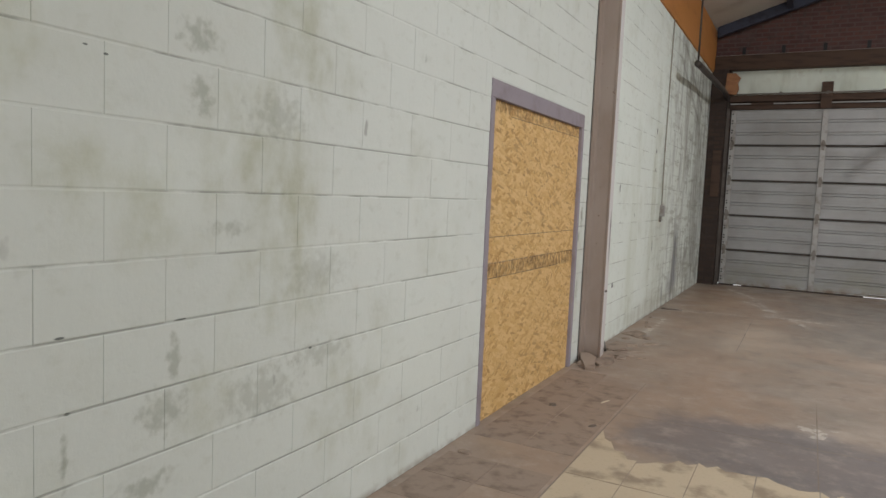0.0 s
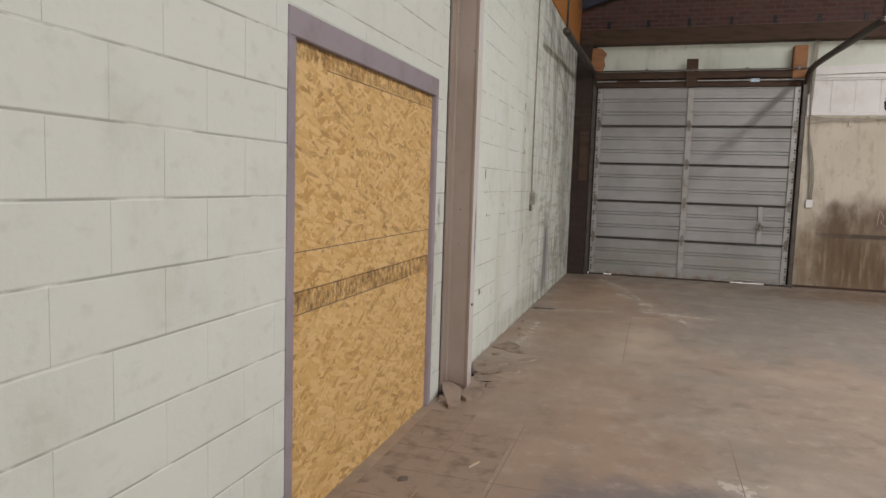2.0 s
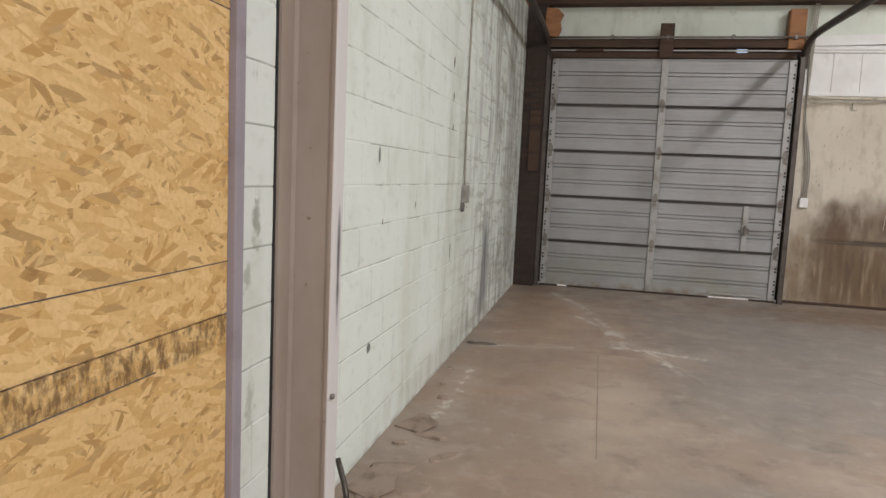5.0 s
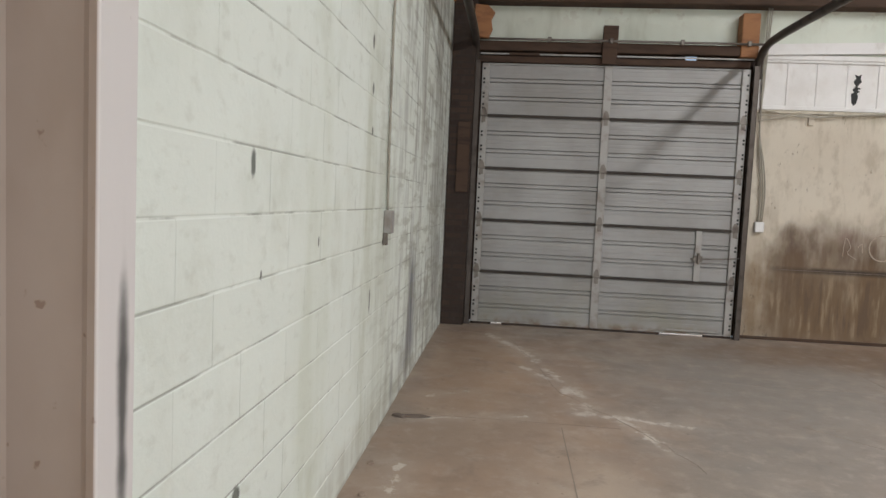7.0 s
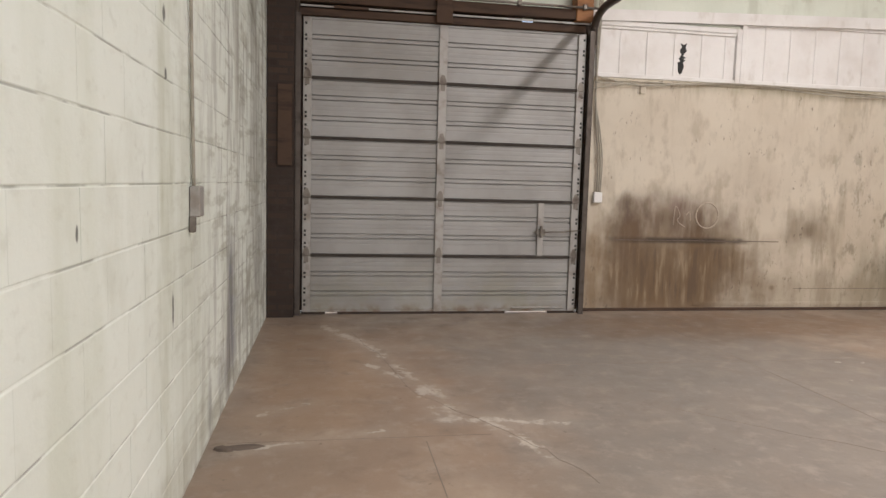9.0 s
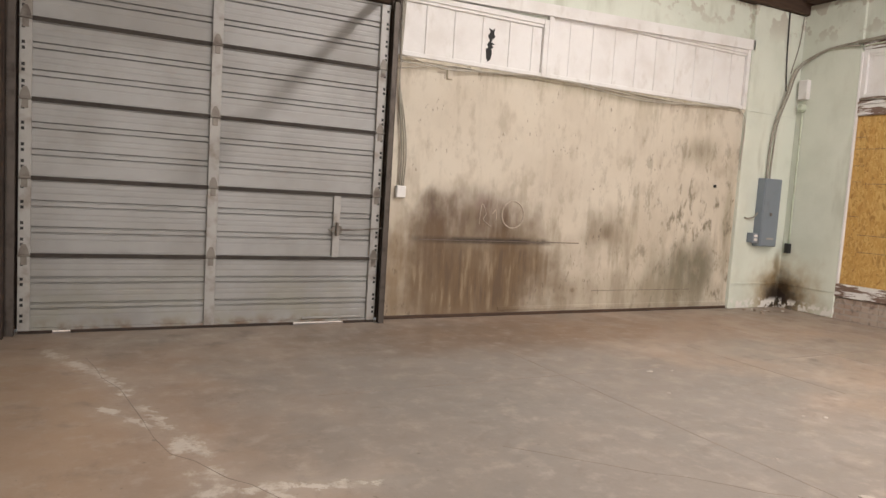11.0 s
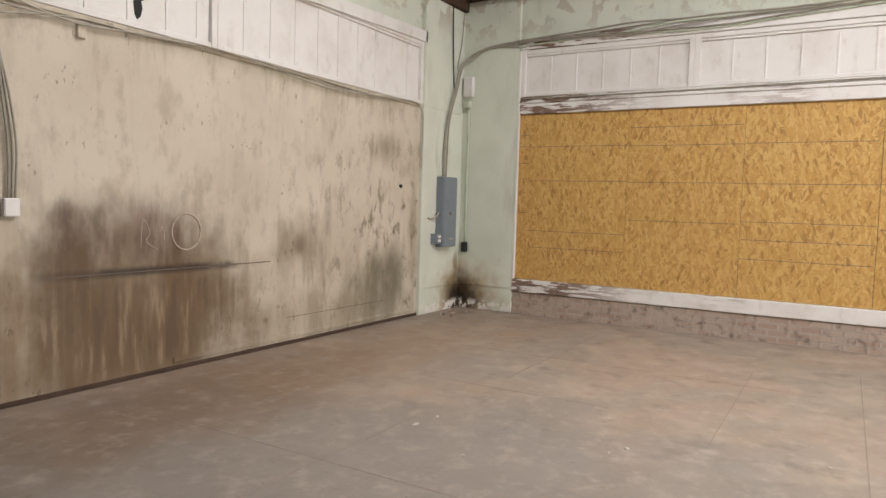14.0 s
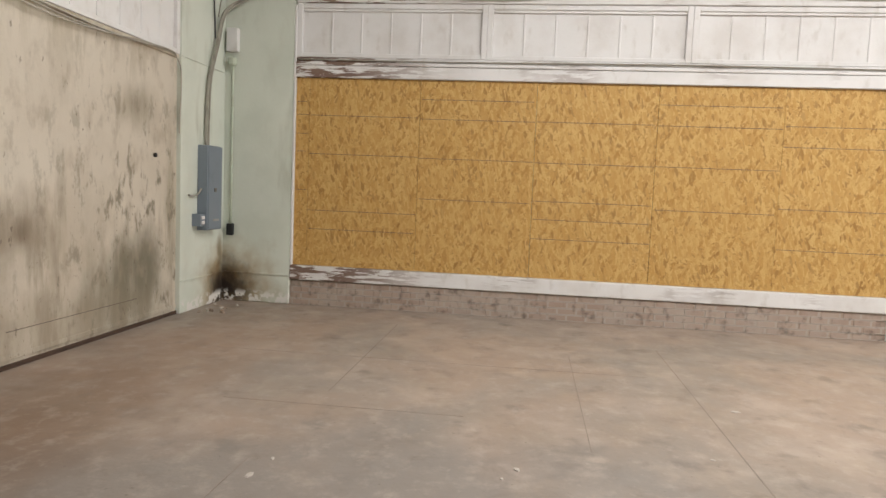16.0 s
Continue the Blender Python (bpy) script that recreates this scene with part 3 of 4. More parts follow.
structure("ground", boxes(((-300, 13.6, -0.30), (300, 400, -0.03)), ((-300, -400, -0.30), (300, REAR - 0.3, -0.03)), ((-300, REAR - 0.3, -0.30), (-2.3, 13.6, -0.03)), ((8.2, REAR - 0.3, -0.30), (300, 13.6, -0.03))), TILE, "pale concrete yard outside", "ground")
# unseen opaque covers, added above the roof lamps to shut out the sun
for y0, y1 in ((5.7, 11.3), (-0.2, 5.2)):
    pane = bmesh.new()
    bmesh.ops.convex_hull(pane, input=[pane.verts.new((x, y, 5.98 - (x - 2.9) * 0.3294 + d)) for x in (2.78, 4.80) for y in (y0, y1) for d in (0.125, 0.16)])
    structure("roof_lamp_cover", pane, WHITE, "opaque white sheet near the ridge, added unseen over a fill lamp to keep the sun out", "roof light")
# added white reflector: bounces sun so the slits under the door look bright
structure("slit_reflector", boxes(((-1.6, 13.14, -0.05), (1.6, 14.4, 0.004))), WHITE, "white slab added outside the overhead door to brighten the slits under it", "apron")
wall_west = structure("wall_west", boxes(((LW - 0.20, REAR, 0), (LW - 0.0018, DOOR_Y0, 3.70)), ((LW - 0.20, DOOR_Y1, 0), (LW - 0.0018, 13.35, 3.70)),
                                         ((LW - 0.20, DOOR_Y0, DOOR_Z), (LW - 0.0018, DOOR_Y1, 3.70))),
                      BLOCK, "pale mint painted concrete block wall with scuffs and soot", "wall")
structure("wall_west_upper", boxes(((LW - 0.16, REAR, 3.70), (LW + 0.02, 13.05, 4.42))), PLY, "orange plywood boarding above the block wall", "wall")

wall_north = structure("wall_north", boxes(((LW - 0.2, EW + 0.10, 0), (GX0 - 0.02, EW + 0.4, 4.0)), ((GX0 - 0.02, EW + 0.10, 3.30), (GX1 + 0.05, EW + 0.4, 4.0)),
                                           ((GX1 + 0.05, EW + 0.02, 0), (8.0, EW + 0.4, 4.0)), ((GX0 - 0.02, EW + 0.02, 3.30), (GX1 + 0.05, EW + 0.10, 3.76))),
                       GREEN, "mint painted plaster end wall", "wall")
outline = [(LW - 0.2, 3.74), (8.0, 3.74), (8.0, 4.30), (2.9, 5.95), (LW - 0.2, 4.30)]
structure("wall_north_gable", slab_of(outline, "y", EW + 0.05, 0.3), BRICK, "dark red soot-stained brick gable wall", "wall")
wall_east = structure("wall_east", boxes(((RW + 0.10, REAR, 0), (RW + 0.4, 13.5, 4.3)), ((RW + 0.03, REAR, 3.42), (RW + 0.11, 13.2, 4.12))),
                      GREEN, "mint painted plaster side wall with bare patches", "wall")
# unseen rear wall, added to enclose the light round the rear lamp
structure("wall_south", boxes(((-2.1, REAR - 0.3, 0), (-1.2, REAR, 6)), ((5.6, REAR - 0.3, 0), (8.0, REAR, 6)), ((-1.2, REAR - 0.3, 3.7), (5.6, REAR, 6))),
          PLAINWALL, "unseen plain plaster wall added to close the room, with an assumed opening for the rear lamp", "wall")

# ceiling: two slopes with added openings for the roof lamps, on dark rafters
roof = bmesh.new()
for x0, z0, x1, z1, y0, y1 in ((-2.1, 4.35, 2.9, 5.98, REAR, 13.3), (2.9, 5.98, 8.0, 4.30, 11.1, 13.3), (2.9, 5.98, 8.0, 4.30, 5.0, 5.9), (2.9, 5.98, 8.0, 4.30, REAR, 0.0), (4.6, 5.42, 8.0, 4.30, 5.9, 11.1), (4.6, 5.42, 8.0, 4.30, 0.0, 5.0)):
    v = [roof.verts.new(q) for q in ((x0, y0, z0), (x1, y0, z1), (x1, y1, z1), (x0, y1, z0))]
    w = [roof.verts.new(q.co + Vector((0, 0, 0.12))) for q in v]
    roof.faces.new(v)
    roof.faces.new(w[::-1])
    for i in range(4):
        roof.faces.new((v[i], w[i], w[(i + 1) % 4], v[(i + 1) % 4]))
bmesh.ops.recalc_face_normals(roof, faces=roof.faces)
structure("ceiling", roof, SHEET, "sagging off-white insulation sheets under a pitched roof", "ceiling")
for n, y in enumerate((12.80, 8.9, 3.4, -0.4, -4.5, -8.5)):
    bm = bmesh.new()
    for x0, z0, x1, z1 in ((-1.8, 4.28, 2.9, 5.82), (2.9, 5.82, 7.6, 4.26)):
        v = [bm.verts.new((x, yy, z + d)) for yy in (y, y + 0.12) for x, z in ((x0, z0), (x1, z1)) for d in (0, 0.26)]
        bmesh.ops.convex_hull(bm, input=v)
    tagged(part("rafter", bm, RAFTER), "dark painted steel rafter under the roof sheets", "rafter", "roof rafters", "structure")
for x in (-0.75, 0.55, 1.85, 4.75, 5.7, 6.6):
    z = 4.42 + (x + 1.85) * 0.328 if x < 2.9 else 5.98 - (x - 2.9) * 0.33
    tagged(part("purlin", boxes(((x, REAR, z - 0.12), (x + 0.09, 12.8, z + 0.02))), RAFTER), "dark steel purlin running along the roof", "purlin", "roof purlins", "structure")

# ---------------------------------------------------------------- boarded doorway in the long wall
boarded = empty("boarded_doorway", "doorway in the block wall closed with strand board in a mauve steel frame", "door")
fw = 0.055
part("door_frame", boxes(((LW - 0.12, DOOR_Y0 + 0.002, 0), (LW + 0.008, DOOR_Y0 + fw, DOOR_Z - 0.11)),
                         ((LW - 0.12, DOOR_Y1 - fw, 0), (LW + 0.008, DOOR_Y1 - 0.002, DOOR_Z - 0.11)),
                         ((LW - 0.12, DOOR_Y0 + 0.002, DOOR_Z - 0.11), (LW + 0.008, DOOR_Y1 - 0.002, DOOR_Z - 0.002)), bevel=0.004), FRAME, boarded, "mauve-grey painted steel frame")
OY0, OY1 = DOOR_Y0 + fw, DOOR_Y1 - fw
part("board", boxes(((LW - 0.035, OY0, 0.0), (LW - 0.018, OY1, 0.985)), bevel=0.002), OSB_DOOR, boarded, "lower sheet of strand board with a dark stamped band")
part("board", boxes(((LW - 0.035, OY0, 0.989), (LW - 0.018, OY1, 1.984)), bevel=0.002), OSB_DOOR, boarded, "upper sheet of strand board")
for z, y0, y1 in ((1.15, OY0 + 0.02, OY1), (0.893, OY0, OY1 - 0.35), (1.905, OY0 + 0.3, OY1)):
    part("pencil_line", boxes(((LW - 0.0185, y0, z), (LW - 0.0165, y1, z + 0.0035))), CUT, boarded)

# ---------------------------------------------------------------- steel column by the doorway
column = empty("steel_column", "taupe painted steel I-beam column standing against the block wall", "column")
cy = 5.95
prof = [(0.002, -0.138), (0.014, -0.138), (0.018, -0.050), (0.030, -0.040), (0.148, -0.040), (0.158, -0.044), (0.162, -0.050), (0.174, -0.051), (0.178, -0.047),
        (0.178, 0.047), (0.174, 0.051), (0.162, 0.050), (0.158, 0.044), (0.148, 0.040), (0.030, 0.040), (0.018, 0.050), (0.014, 0.100), (0.002, 0.100)]
k = Mat("column_paint_lit", 0.5)
xx, yy, zz = k.xyz()
# light on the flange front is put into the colour: paler than the sides
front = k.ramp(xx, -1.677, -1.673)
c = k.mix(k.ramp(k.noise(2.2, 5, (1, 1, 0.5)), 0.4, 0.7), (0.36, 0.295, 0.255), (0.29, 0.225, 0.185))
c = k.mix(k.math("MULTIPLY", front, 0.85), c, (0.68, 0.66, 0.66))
c = k.mix(k.math("MULTIPLY", k.spot((-1.672, 5.966, 1.10), (0.05, 0.022, 0.32), 0.8, 0.4, 9), k.math("MULTIPLY", front, 0.92)), c, (0.07, 0.07, 0.07))
c = k.mix(k.ramp(k.noise(24, 3, (1, 1, 0.8)), 0.69, 0.74, 0, 0.7), c, (0.19, 0.12, 0.09))
c = k.mix(k.ramp(zz, 0.22, 0.0, 0, 0.55), c, (0.22, 0.15, 0.11))
COLUMN_PAINT_LIT = k.done(c, k.noise(8, 5), 0.2, 0.006)
part("shaft", slab_of([(LW + a, cy + b) for a, b in prof], "z", 0.012, 4.25), COLUMN_PAINT_LIT, column)
part("base_plate", boxes(((LW + 0.004, cy - 0.08, 0.0), (LW + 0.21, cy + 0.10, 0.014)), bevel=0.003), RUBBLE, column, "rusty base plate under dirt")
for z in (0.62, 3.1):
    part("bolt", sweep([(LW + 0.177, cy - 0.02, z), (LW + 0.190, cy - 0.02, z)], 0.011, 6, 1), HINGE, column)
# solid black strip paints the shade between column and wall
structure("gap_shade_strip", boxes(((LW - 0.003, 5.797, 0), (LW + 0.004, 5.811, 3.7))), BLACK, "black strip standing in for the shaded gap between column and wall", "gap")

# ---------------------------------------------------------------- roll-up door
sectional = empty("sectional_door", "closed grey galvanised sectional overhead door, dirty along its foot", "garage door")
DY = 13.05
SEC = 0.61


def section_mesh():
    prof = [(0.0, 0.0), (0.004, -0.012), (0.022, -0.012), (0.026, 0.0)]
    for f, deep in ((0.20, 0.0008), (0.285, 0.010), (0.36, 0.010), (0.46, 0.0008), (0.53, 0.0008), (0.625, 0.010), (0.70, 0.010), (0.80, 0.0008), (0.88, 0.0008)):
        z = f * SEC
        prof += [(z - 0.007, 0.0), (z - 0.005, deep * 1.9), (z + 0.004, deep * 1.9), (z + 0.012, 0.0)]
    prof += [(SEC - 0.028, 0.0), (SEC - 0.024, -0.014), (SEC - 0.006, -0.014), (SEC - 0.003, 0.0)]
    bm = bmesh.new()
    a = [bm.verts.new((GX0 + 0.03, DY + d, z)) for z, d in prof] + [bm.verts.new((GX0 + 0.03, DY + 0.05, SEC - 0.003)), bm.verts.new((GX0 + 0.03, DY + 0.05, 0))]
    b = [bm.verts.new((GX1 - 0.03, *v.co.yz)) for v in a]
    for i in range(len(a)):
        j = (i + 1) % len(a)
        bm.faces.new((a[i], a[j], b[j], b[i]))
    bm.faces.new(a)
    bm.faces.new(b[::-1])
    bmesh.ops.recalc_face_normals(bm, faces=bm.faces)
    return bm


def hinge_mesh(x):
    bm = slab_of([(x - 0.04, -0.004), (x + 0.04, -0.004), (x + 0.03, 0.05), (x + 0.012, 0.09), (x - 0.012, 0.09), (x - 0.03, 0.05)], "y", DY - 0.030, 0.006)
    add_box(bm, (x - 0.022, DY - 0.034, -0.075), (x + 0.022, DY - 0.026, 0.0))
    add_box(bm, (x - 0.045, DY - 0.042, -0.010), (x + 0.045, DY - 0.026, 0.010), 0.004)
    return bm


for n in range(5):
    z0 = 0.022 + n * (SEC - 0.002)
    sec = part("door_section", section_mesh(), METAL, sectional)
    sec.location.z = z0
    for x0, x1 in ((GX0 + 0.028, GX0 + 0.115), (-0.105, -0.015), (GX1 - 0.115, GX1 - 0.028)):
        part("stile", boxes(((x0, DY - 0.026, 0.004), (x1, DY + 0.0, SEC - 0.010)), bevel=0.004), STILE, sec)
    for x0 in (GX0 + 0.045, GX1 - 0.062):
        # uncut slots: raised black boxes imitate their dark insides
        slots = bmesh.new()
        for f in (0.12, 0.19, 0.33, 0.40, 0.60, 0.67, 0.86):
            add_box(slots, (x0, DY - 0.0275, f * SEC), (x0 + 0.022, DY - 0.020, f * SEC + 0.024))
        part("slot_shade", slots, BLACK, sec)
    if n:
        part("joint_strip", boxes(((GX0 + 0.03, DY - 0.024, -0.017), (GX1 - 0.03, DY + 0.01, 0.017)), bevel=0.002), JOINT_DARK, sec, "dark strip at the joint between door sections")
    if n:
        for x in (GX0 + 0.07, -0.06, GX1 - 0.07):
            part("hinge", hinge_mesh(x), HINGE, sec)
    if n == 1:
        part("latch_stile", boxes(((1.035, DY - 0.024, 0.004), (1.105, DY, SEC - 0.012)), bevel=0.004), STILE, sec)
        latch = part("latch", boxes(((1.02, DY - 0.046, 0.24), (1.12, DY - 0.022, 0.31)), ((1.055, DY - 0.075, 0.215), (1.08, DY - 0.040, 0.345)), ((0.985, DY - 0.062, 0.265), (1.02, DY - 0.04, 0.285)), bevel=0.005), HINGE, sec)
        part("latch_rod", sweep([(1.10, DY - 0.045, 0.276), (1.32, DY - 0.045, 0.285), (GX1, DY - 0.045, 0.305)], 0.008), HINGE, sec)
seal = bmesh.new()
for x0, x1 in ((GX0 + 0.03, -1.26), (-1.13, 0.70), (1.20, GX1 - 0.03)):
    add_box(seal, (x0, DY - 0.012, 0.0), (x1, DY + 0.03, 0.026))
part("bottom_seal", seal, JAMB, sectional, "perished rubber seal with gaps that let light in")
part("foot_bar", boxes(((0.78, DY - 0.022, 0.055), (1.36, DY - 0.004, 0.075)), bevel=0.003), STILE, sectional)

for sx, x in ((-1, GX0 + 0.01), (1, GX1 - 0.01)):
    track = empty("door_track", "dark steel overhead door track, curved back under the header", "door track", "overhead door tracks")
    xo = x + sx * 0.055
    part("upright", boxes(((xo - 0.004, DY - 0.09, 0), (xo + 0.004, DY + 0.02, 3.12)), bevel=0.002), STEEL, track)
    part("flange", boxes(((x, DY - 0.035, 0), (xo - sx * 0.0045, DY - 0.028, 3.10)), bevel=0.002), STEEL, track)
    part("lip", boxes(((x, DY - 0.09, 0.0), (xo - sx * 0.0045, DY - 0.084, 3.08)), bevel=0.002), STEEL, track)
    part("horizontal_run", sweep([(xo, DY - 0.03, 2.95), (xo, DY - 0.05, 3.12), (xo, DY - 0.20, 3.25), (xo, DY - 0.6, 3.29), (xo, DY - 1.9, 3.26), (xo, 9.4, 3.20)], 0.042), STEEL, track)
    part("hanger", sweep([(xo, 9.45, 3.2), (xo, 9.45, 4.5 if sx < 0 else 5.3)], 0.012, 6, 1), STEEL, track)
    for z in (0.5, 1.4, 2.3):
        part("bracket", boxes(((xo, DY - 0.03, z), (xo + sx * 0.02, EW + 0.1, z + 0.05))), STEEL, track)

# added boards that shut out the sky around the door edges
structure("leak_blocker", boxes(((GX0 - 0.06, DY + 0.056, 0.03), (GX0 + 0.09, EW + 0.095, 3.2)), ((GX1 - 0.09, DY + 0.056, 0.03), (GX1 + 0.045, EW + 0.015, 3.2)), ((GX0 + 0.09, 13.11, 3.0), (GX1 - 0.09, 13.15, 3.145)), ((GX0 + 0.09, 13.112, 3.145), (0.80, 13.148, 3.25)), ((0.93, 13.112, 3.145), (GX1 - 0.09, 13.148, 3.25))), JAMB, "dark boards added behind the door edges to block stray daylight", "trim")

# header over the roll-up door
header = empty("door_header", "rough dark timber header over the overhead door", "header")
part("upper_beam", boxes(((GX0 - 0.02, 12.99, 3.195), (GX1 + 0.02, 13.10, 3.305)), bevel=0.006), BEAM, header)
part("lower_board", boxes(((GX0 - 0.02, 13.0, 3.065), (GX1 - 0.05, 13.05, 3.135)), bevel=0.005), BEAM, header)
part("post", boxes(((-0.155, 12.95, 3.06), (0.015, 12.988, 3.49)), bevel=0.006), BEAM, header)
part("block", boxes(((1.36, 12.97, 3.18), (1.55, 13.14, 3.66)), bevel=0.008), WOOD, header, "orange raw timber block")
part("prop", boxes(((-1.2, 12.97, 3.14), (-0.85, 12.988, 3.17)), bevel=0.004), BEAM, header)
shaft = empty("torsion_shaft", "thin rusty torsion shaft across the door header", "shaft")
part("tube", sweep([(GX0 - 0.05, 12.95, 3.315), (0.0, 12.95, 3.315), (GX1 + 0.06, 12.95, 3.315)], 0.014, 8, 2), HINGE, shaft)
for x in (-0.75, -0.06, 0.72, 1.44):
    part("bearing", boxes(((x - 0.02, 12.93, 3.29), (x + 0.02, 12.985, 3.345)), bevel=0.004), HINGE, shaft)
tagged(part("steel_rod", boxes(((GX0, 13.02, 3.155), (GX1, 13.03, 3.172))), STILE), "pale steel rod between the header boards", "rod")
tagged(part("timber_beam", boxes(((LW + 0.02, 12.98, 3.745), (4.4, 13.20, 3.99)), bevel=0.01), BEAM), "long dark timber beam across the end wall", "beam")
tagged(part("timber_plate", boxes(((4.41, 13.05, 3.99), (7.68, 13.20, 4.25)), bevel=0.01), BEAM), "dark timber wall plate above the plaster", "beam")
tagged(part("eave_plate", boxes(((7.40, 5.0, 4.12), (7.70, 13.0, 4.34)), bevel=0.01), BEAM), "dark timber plate along the eaves", "beam")
# black blocks on the brick imitate the shade inside joist pockets
for x in (-1.42, -0.80, -0.18, 0.44, 1.06, 1.68, 2.30):
    tagged(part("pocket_shade", boxes(((x, EW + 0.03, 4.02), (x + 0.055, EW + 0.06, 4.16))), BLACK), "small black block standing in for a shaded joist pocket in the brick gable", "pocket", "joist pockets")
structure("brick_ledge", boxes(((LW, EW - 0.01, 3.995), (4.4, EW + 0.05, 4.025))), BASE_BRICK, "pale mortar ledge above the timber beam", "ledge")

# sooty brick jamb and a broken corner beside the door
structure("door_jamb", boxes(((LW + 0.005, 12.87, 0), (GX0 - 0.052, EW + 0.10, 3.74))), JAMB, "soot-blackened brick jamb beside the overhead door", "jamb")
tagged(part("broken_brick", slab_of([(-1.62, 3.32), (-1.44, 3.30), (-1.40, 3.40), (-1.42, 3.50), (-1.38, 3.58), (-1.46, 3.66), (-1.60, 3.67)], "y", 12.84, 0.06), WOOD), "exposed orange broken brick at the header", "brick")
tagged(part("jamb_board", boxes(((-1.74, 12.845, 1.55), (-1.60, 12.868, 2.35)), bevel=0.004), BEAM), "brown scrap board fixed to the sooty jamb", "board")

# ---------------------------------------------------------------- end wall: scorched board and painted-over windows
PX0, PX1 = 1.60, 6.62
panel = structure("scorched_panel", boxes(((PX0, EW, 0.0), (PX1, EW + 0.019, 2.60))), CREAM, "cream painted wall board with fire scorching and dirt runs", "wall board")
part("trim", boxes(((PX0, EW - 0.018, 0.0), (PX1 - 0.02, EW - 0.001, 0.035)), bevel=0.004), BEAM, panel, "brown skirting strip")
part("trim", boxes(((3.0, EW - 0.010, 0.060), (PX1 - 0.02, EW - 0.001, 0.10)), bevel=0.003), CREAM, panel)
part("seam", boxes(((2.0, EW - 0.002, 0.818), (4.06, EW + 0.001, 0.828))), CUT, panel)
part("seam", boxes(((4.3, EW - 0.002, 0.26), (5.9, EW + 0.001, 0.265))), CUT, panel)
pts = [(3.12 + 0.14 * math.cos(a), EW - 0.0025, 1.12 + 0.148 * math.sin(a)) for a in (2 * math.pi * i / 22 for i in range(23))]
chalk = empty("chalk_mark", "faint pale chalk ring and scribble on the scorched board", "chalk mark")
part("ring", sweep(pts, 0.008, 5, 2), FAINT, chalk)
part("scribble", sweep([(2.70, EW - 0.0025, 1.0), (2.72, EW - 0.0025, 1.22), (2.78, EW - 0.0025, 1.12), (2.75, EW - 0.0025, 1.05), (2.85, EW - 0.0025, 0.98)], 0.004, 5, 4), FAINT, chalk)
part("scribble", sweep([(2.86, EW - 0.0025, 1.12), (2.90, EW - 0.0025, 1.16), (2.91, EW - 0.0025, 1.05)], 0.004, 5, 4), FAINT, chalk)
tagged(part("wall_bolt", sweep([(6.19, EW - 0.02, 1.61), (6.19, EW + 0.005, 1.61)], 0.022, 8, 1), BLACK), "small black plug in the cream board", "plug")
tagged(part("cable_clip", boxes(((2.20, EW - 0.03, 2.47), (2.26, EW - 0.001, 2.585)), bevel=0.004), CREAM), "small painted bracket below the windows", "bracket")


def painted_window(name, along, a0, a1, z0, z1, bars, face, label, edge=0.06):
    """Painted-over window: frame boards, glazing bars and panes. along: x or y; face: front of the frame."""
    win = empty(name, label, "window", kind="structure")

    def bx(u0, u1, w0, w1, d0, d1, bevel=0.004):
        if along == "x":
            return boxes(((u0, face + d0, w0), (u1, face + d1, w1)), bevel=bevel)
        return boxes(((face + d0, u0, w0), (face + d1, u1, w1)), bevel=bevel)
    part("window_frame", bx(a0, a0 + edge, z0, z1, 0.0, 0.07), WHITE, win)
    part("window_frame", bx(a1 - edge, a1, z0, z1, 0.0, 0.07), WHITE, win)
    part("window_frame", bx(a0 + edge, a1 - edge, z1 - 0.055, z1, 0.004, 0.07), WHITE, win)
    part("window_frame", bx(a0 + edge, a1 - edge, z0, z0 + 0.045, 0.004, 0.07), WHITE, win)
    part("stop_bead", bx(a0 + edge, a1 - edge, z1 - 0.085, z1 - 0.055, 0.018, 0.06), WHITE, win)
    edges = [a0 + edge] + list(bars) + [a1 - edge]
    for b in bars:
        part("glazing_bar", bx(b - 0.010, b + 0.010, z0 + 0.045, z1 - 0.085, 0.031, 0.05, 0.003), WHITE, win)
    for u0, u1 in zip(edges, edges[1:]):
        part("pane", bx(u0 + 0.002, u1 - 0.002, z0 + 0.045, z1 - 0.085, 0.040, 0.047, 0.0), WHITE, win)
    return win


structure("window_ledge", boxes(((PX0, EW - 0.02, 2.60), (PX1, EW + 0.02, 2.635)), bevel=0.004), CREAM, "cream painted ledge under the high windows", "ledge")
painted_window("window_1", "x", PX0 + 0.02, 3.40, 2.637, 3.25, [1.95, 2.27, 2.60, 2.93, 3.22], EW - 0.03, "high window painted over white, one pane broken")
painted_window("window_2", "x", 3.402, 6.60, 2.637, 3.40, [3.72, 4.04, 4.365, 4.69, 5.0, 5.33, 5.65, 5.97, 6.29], EW - 0.03, "high window painted over white")
structure("window_head", slab_of([(PX0, 3.235), (PX1 + 0.02, 3.40), (PX1 + 0.02, 3.53), (PX0, 3.355)], "y", EW - 0.050, 0.08), WHITE, "white flaking board over the high windows", "trim")
hole = [(0.02, 0.0), (0.045, 0.03), (0.06, 0.10), (0.05, 0.16), (0.075, 0.18), (0.05, 0.20), (0.085, 0.215), (0.045, 0.235), (0.06, 0.27), (0.085, 0.30), (0.07, 0.34), (0.08, 0.40),
        (0.05, 0.375), (0.01, 0.395), (0.03, 0.35), (0.005, 0.30), (0.03, 0.25), (0.0, 0.20), (0.02, 0.17), (-0.01, 0.15), (0.0, 0.04)]
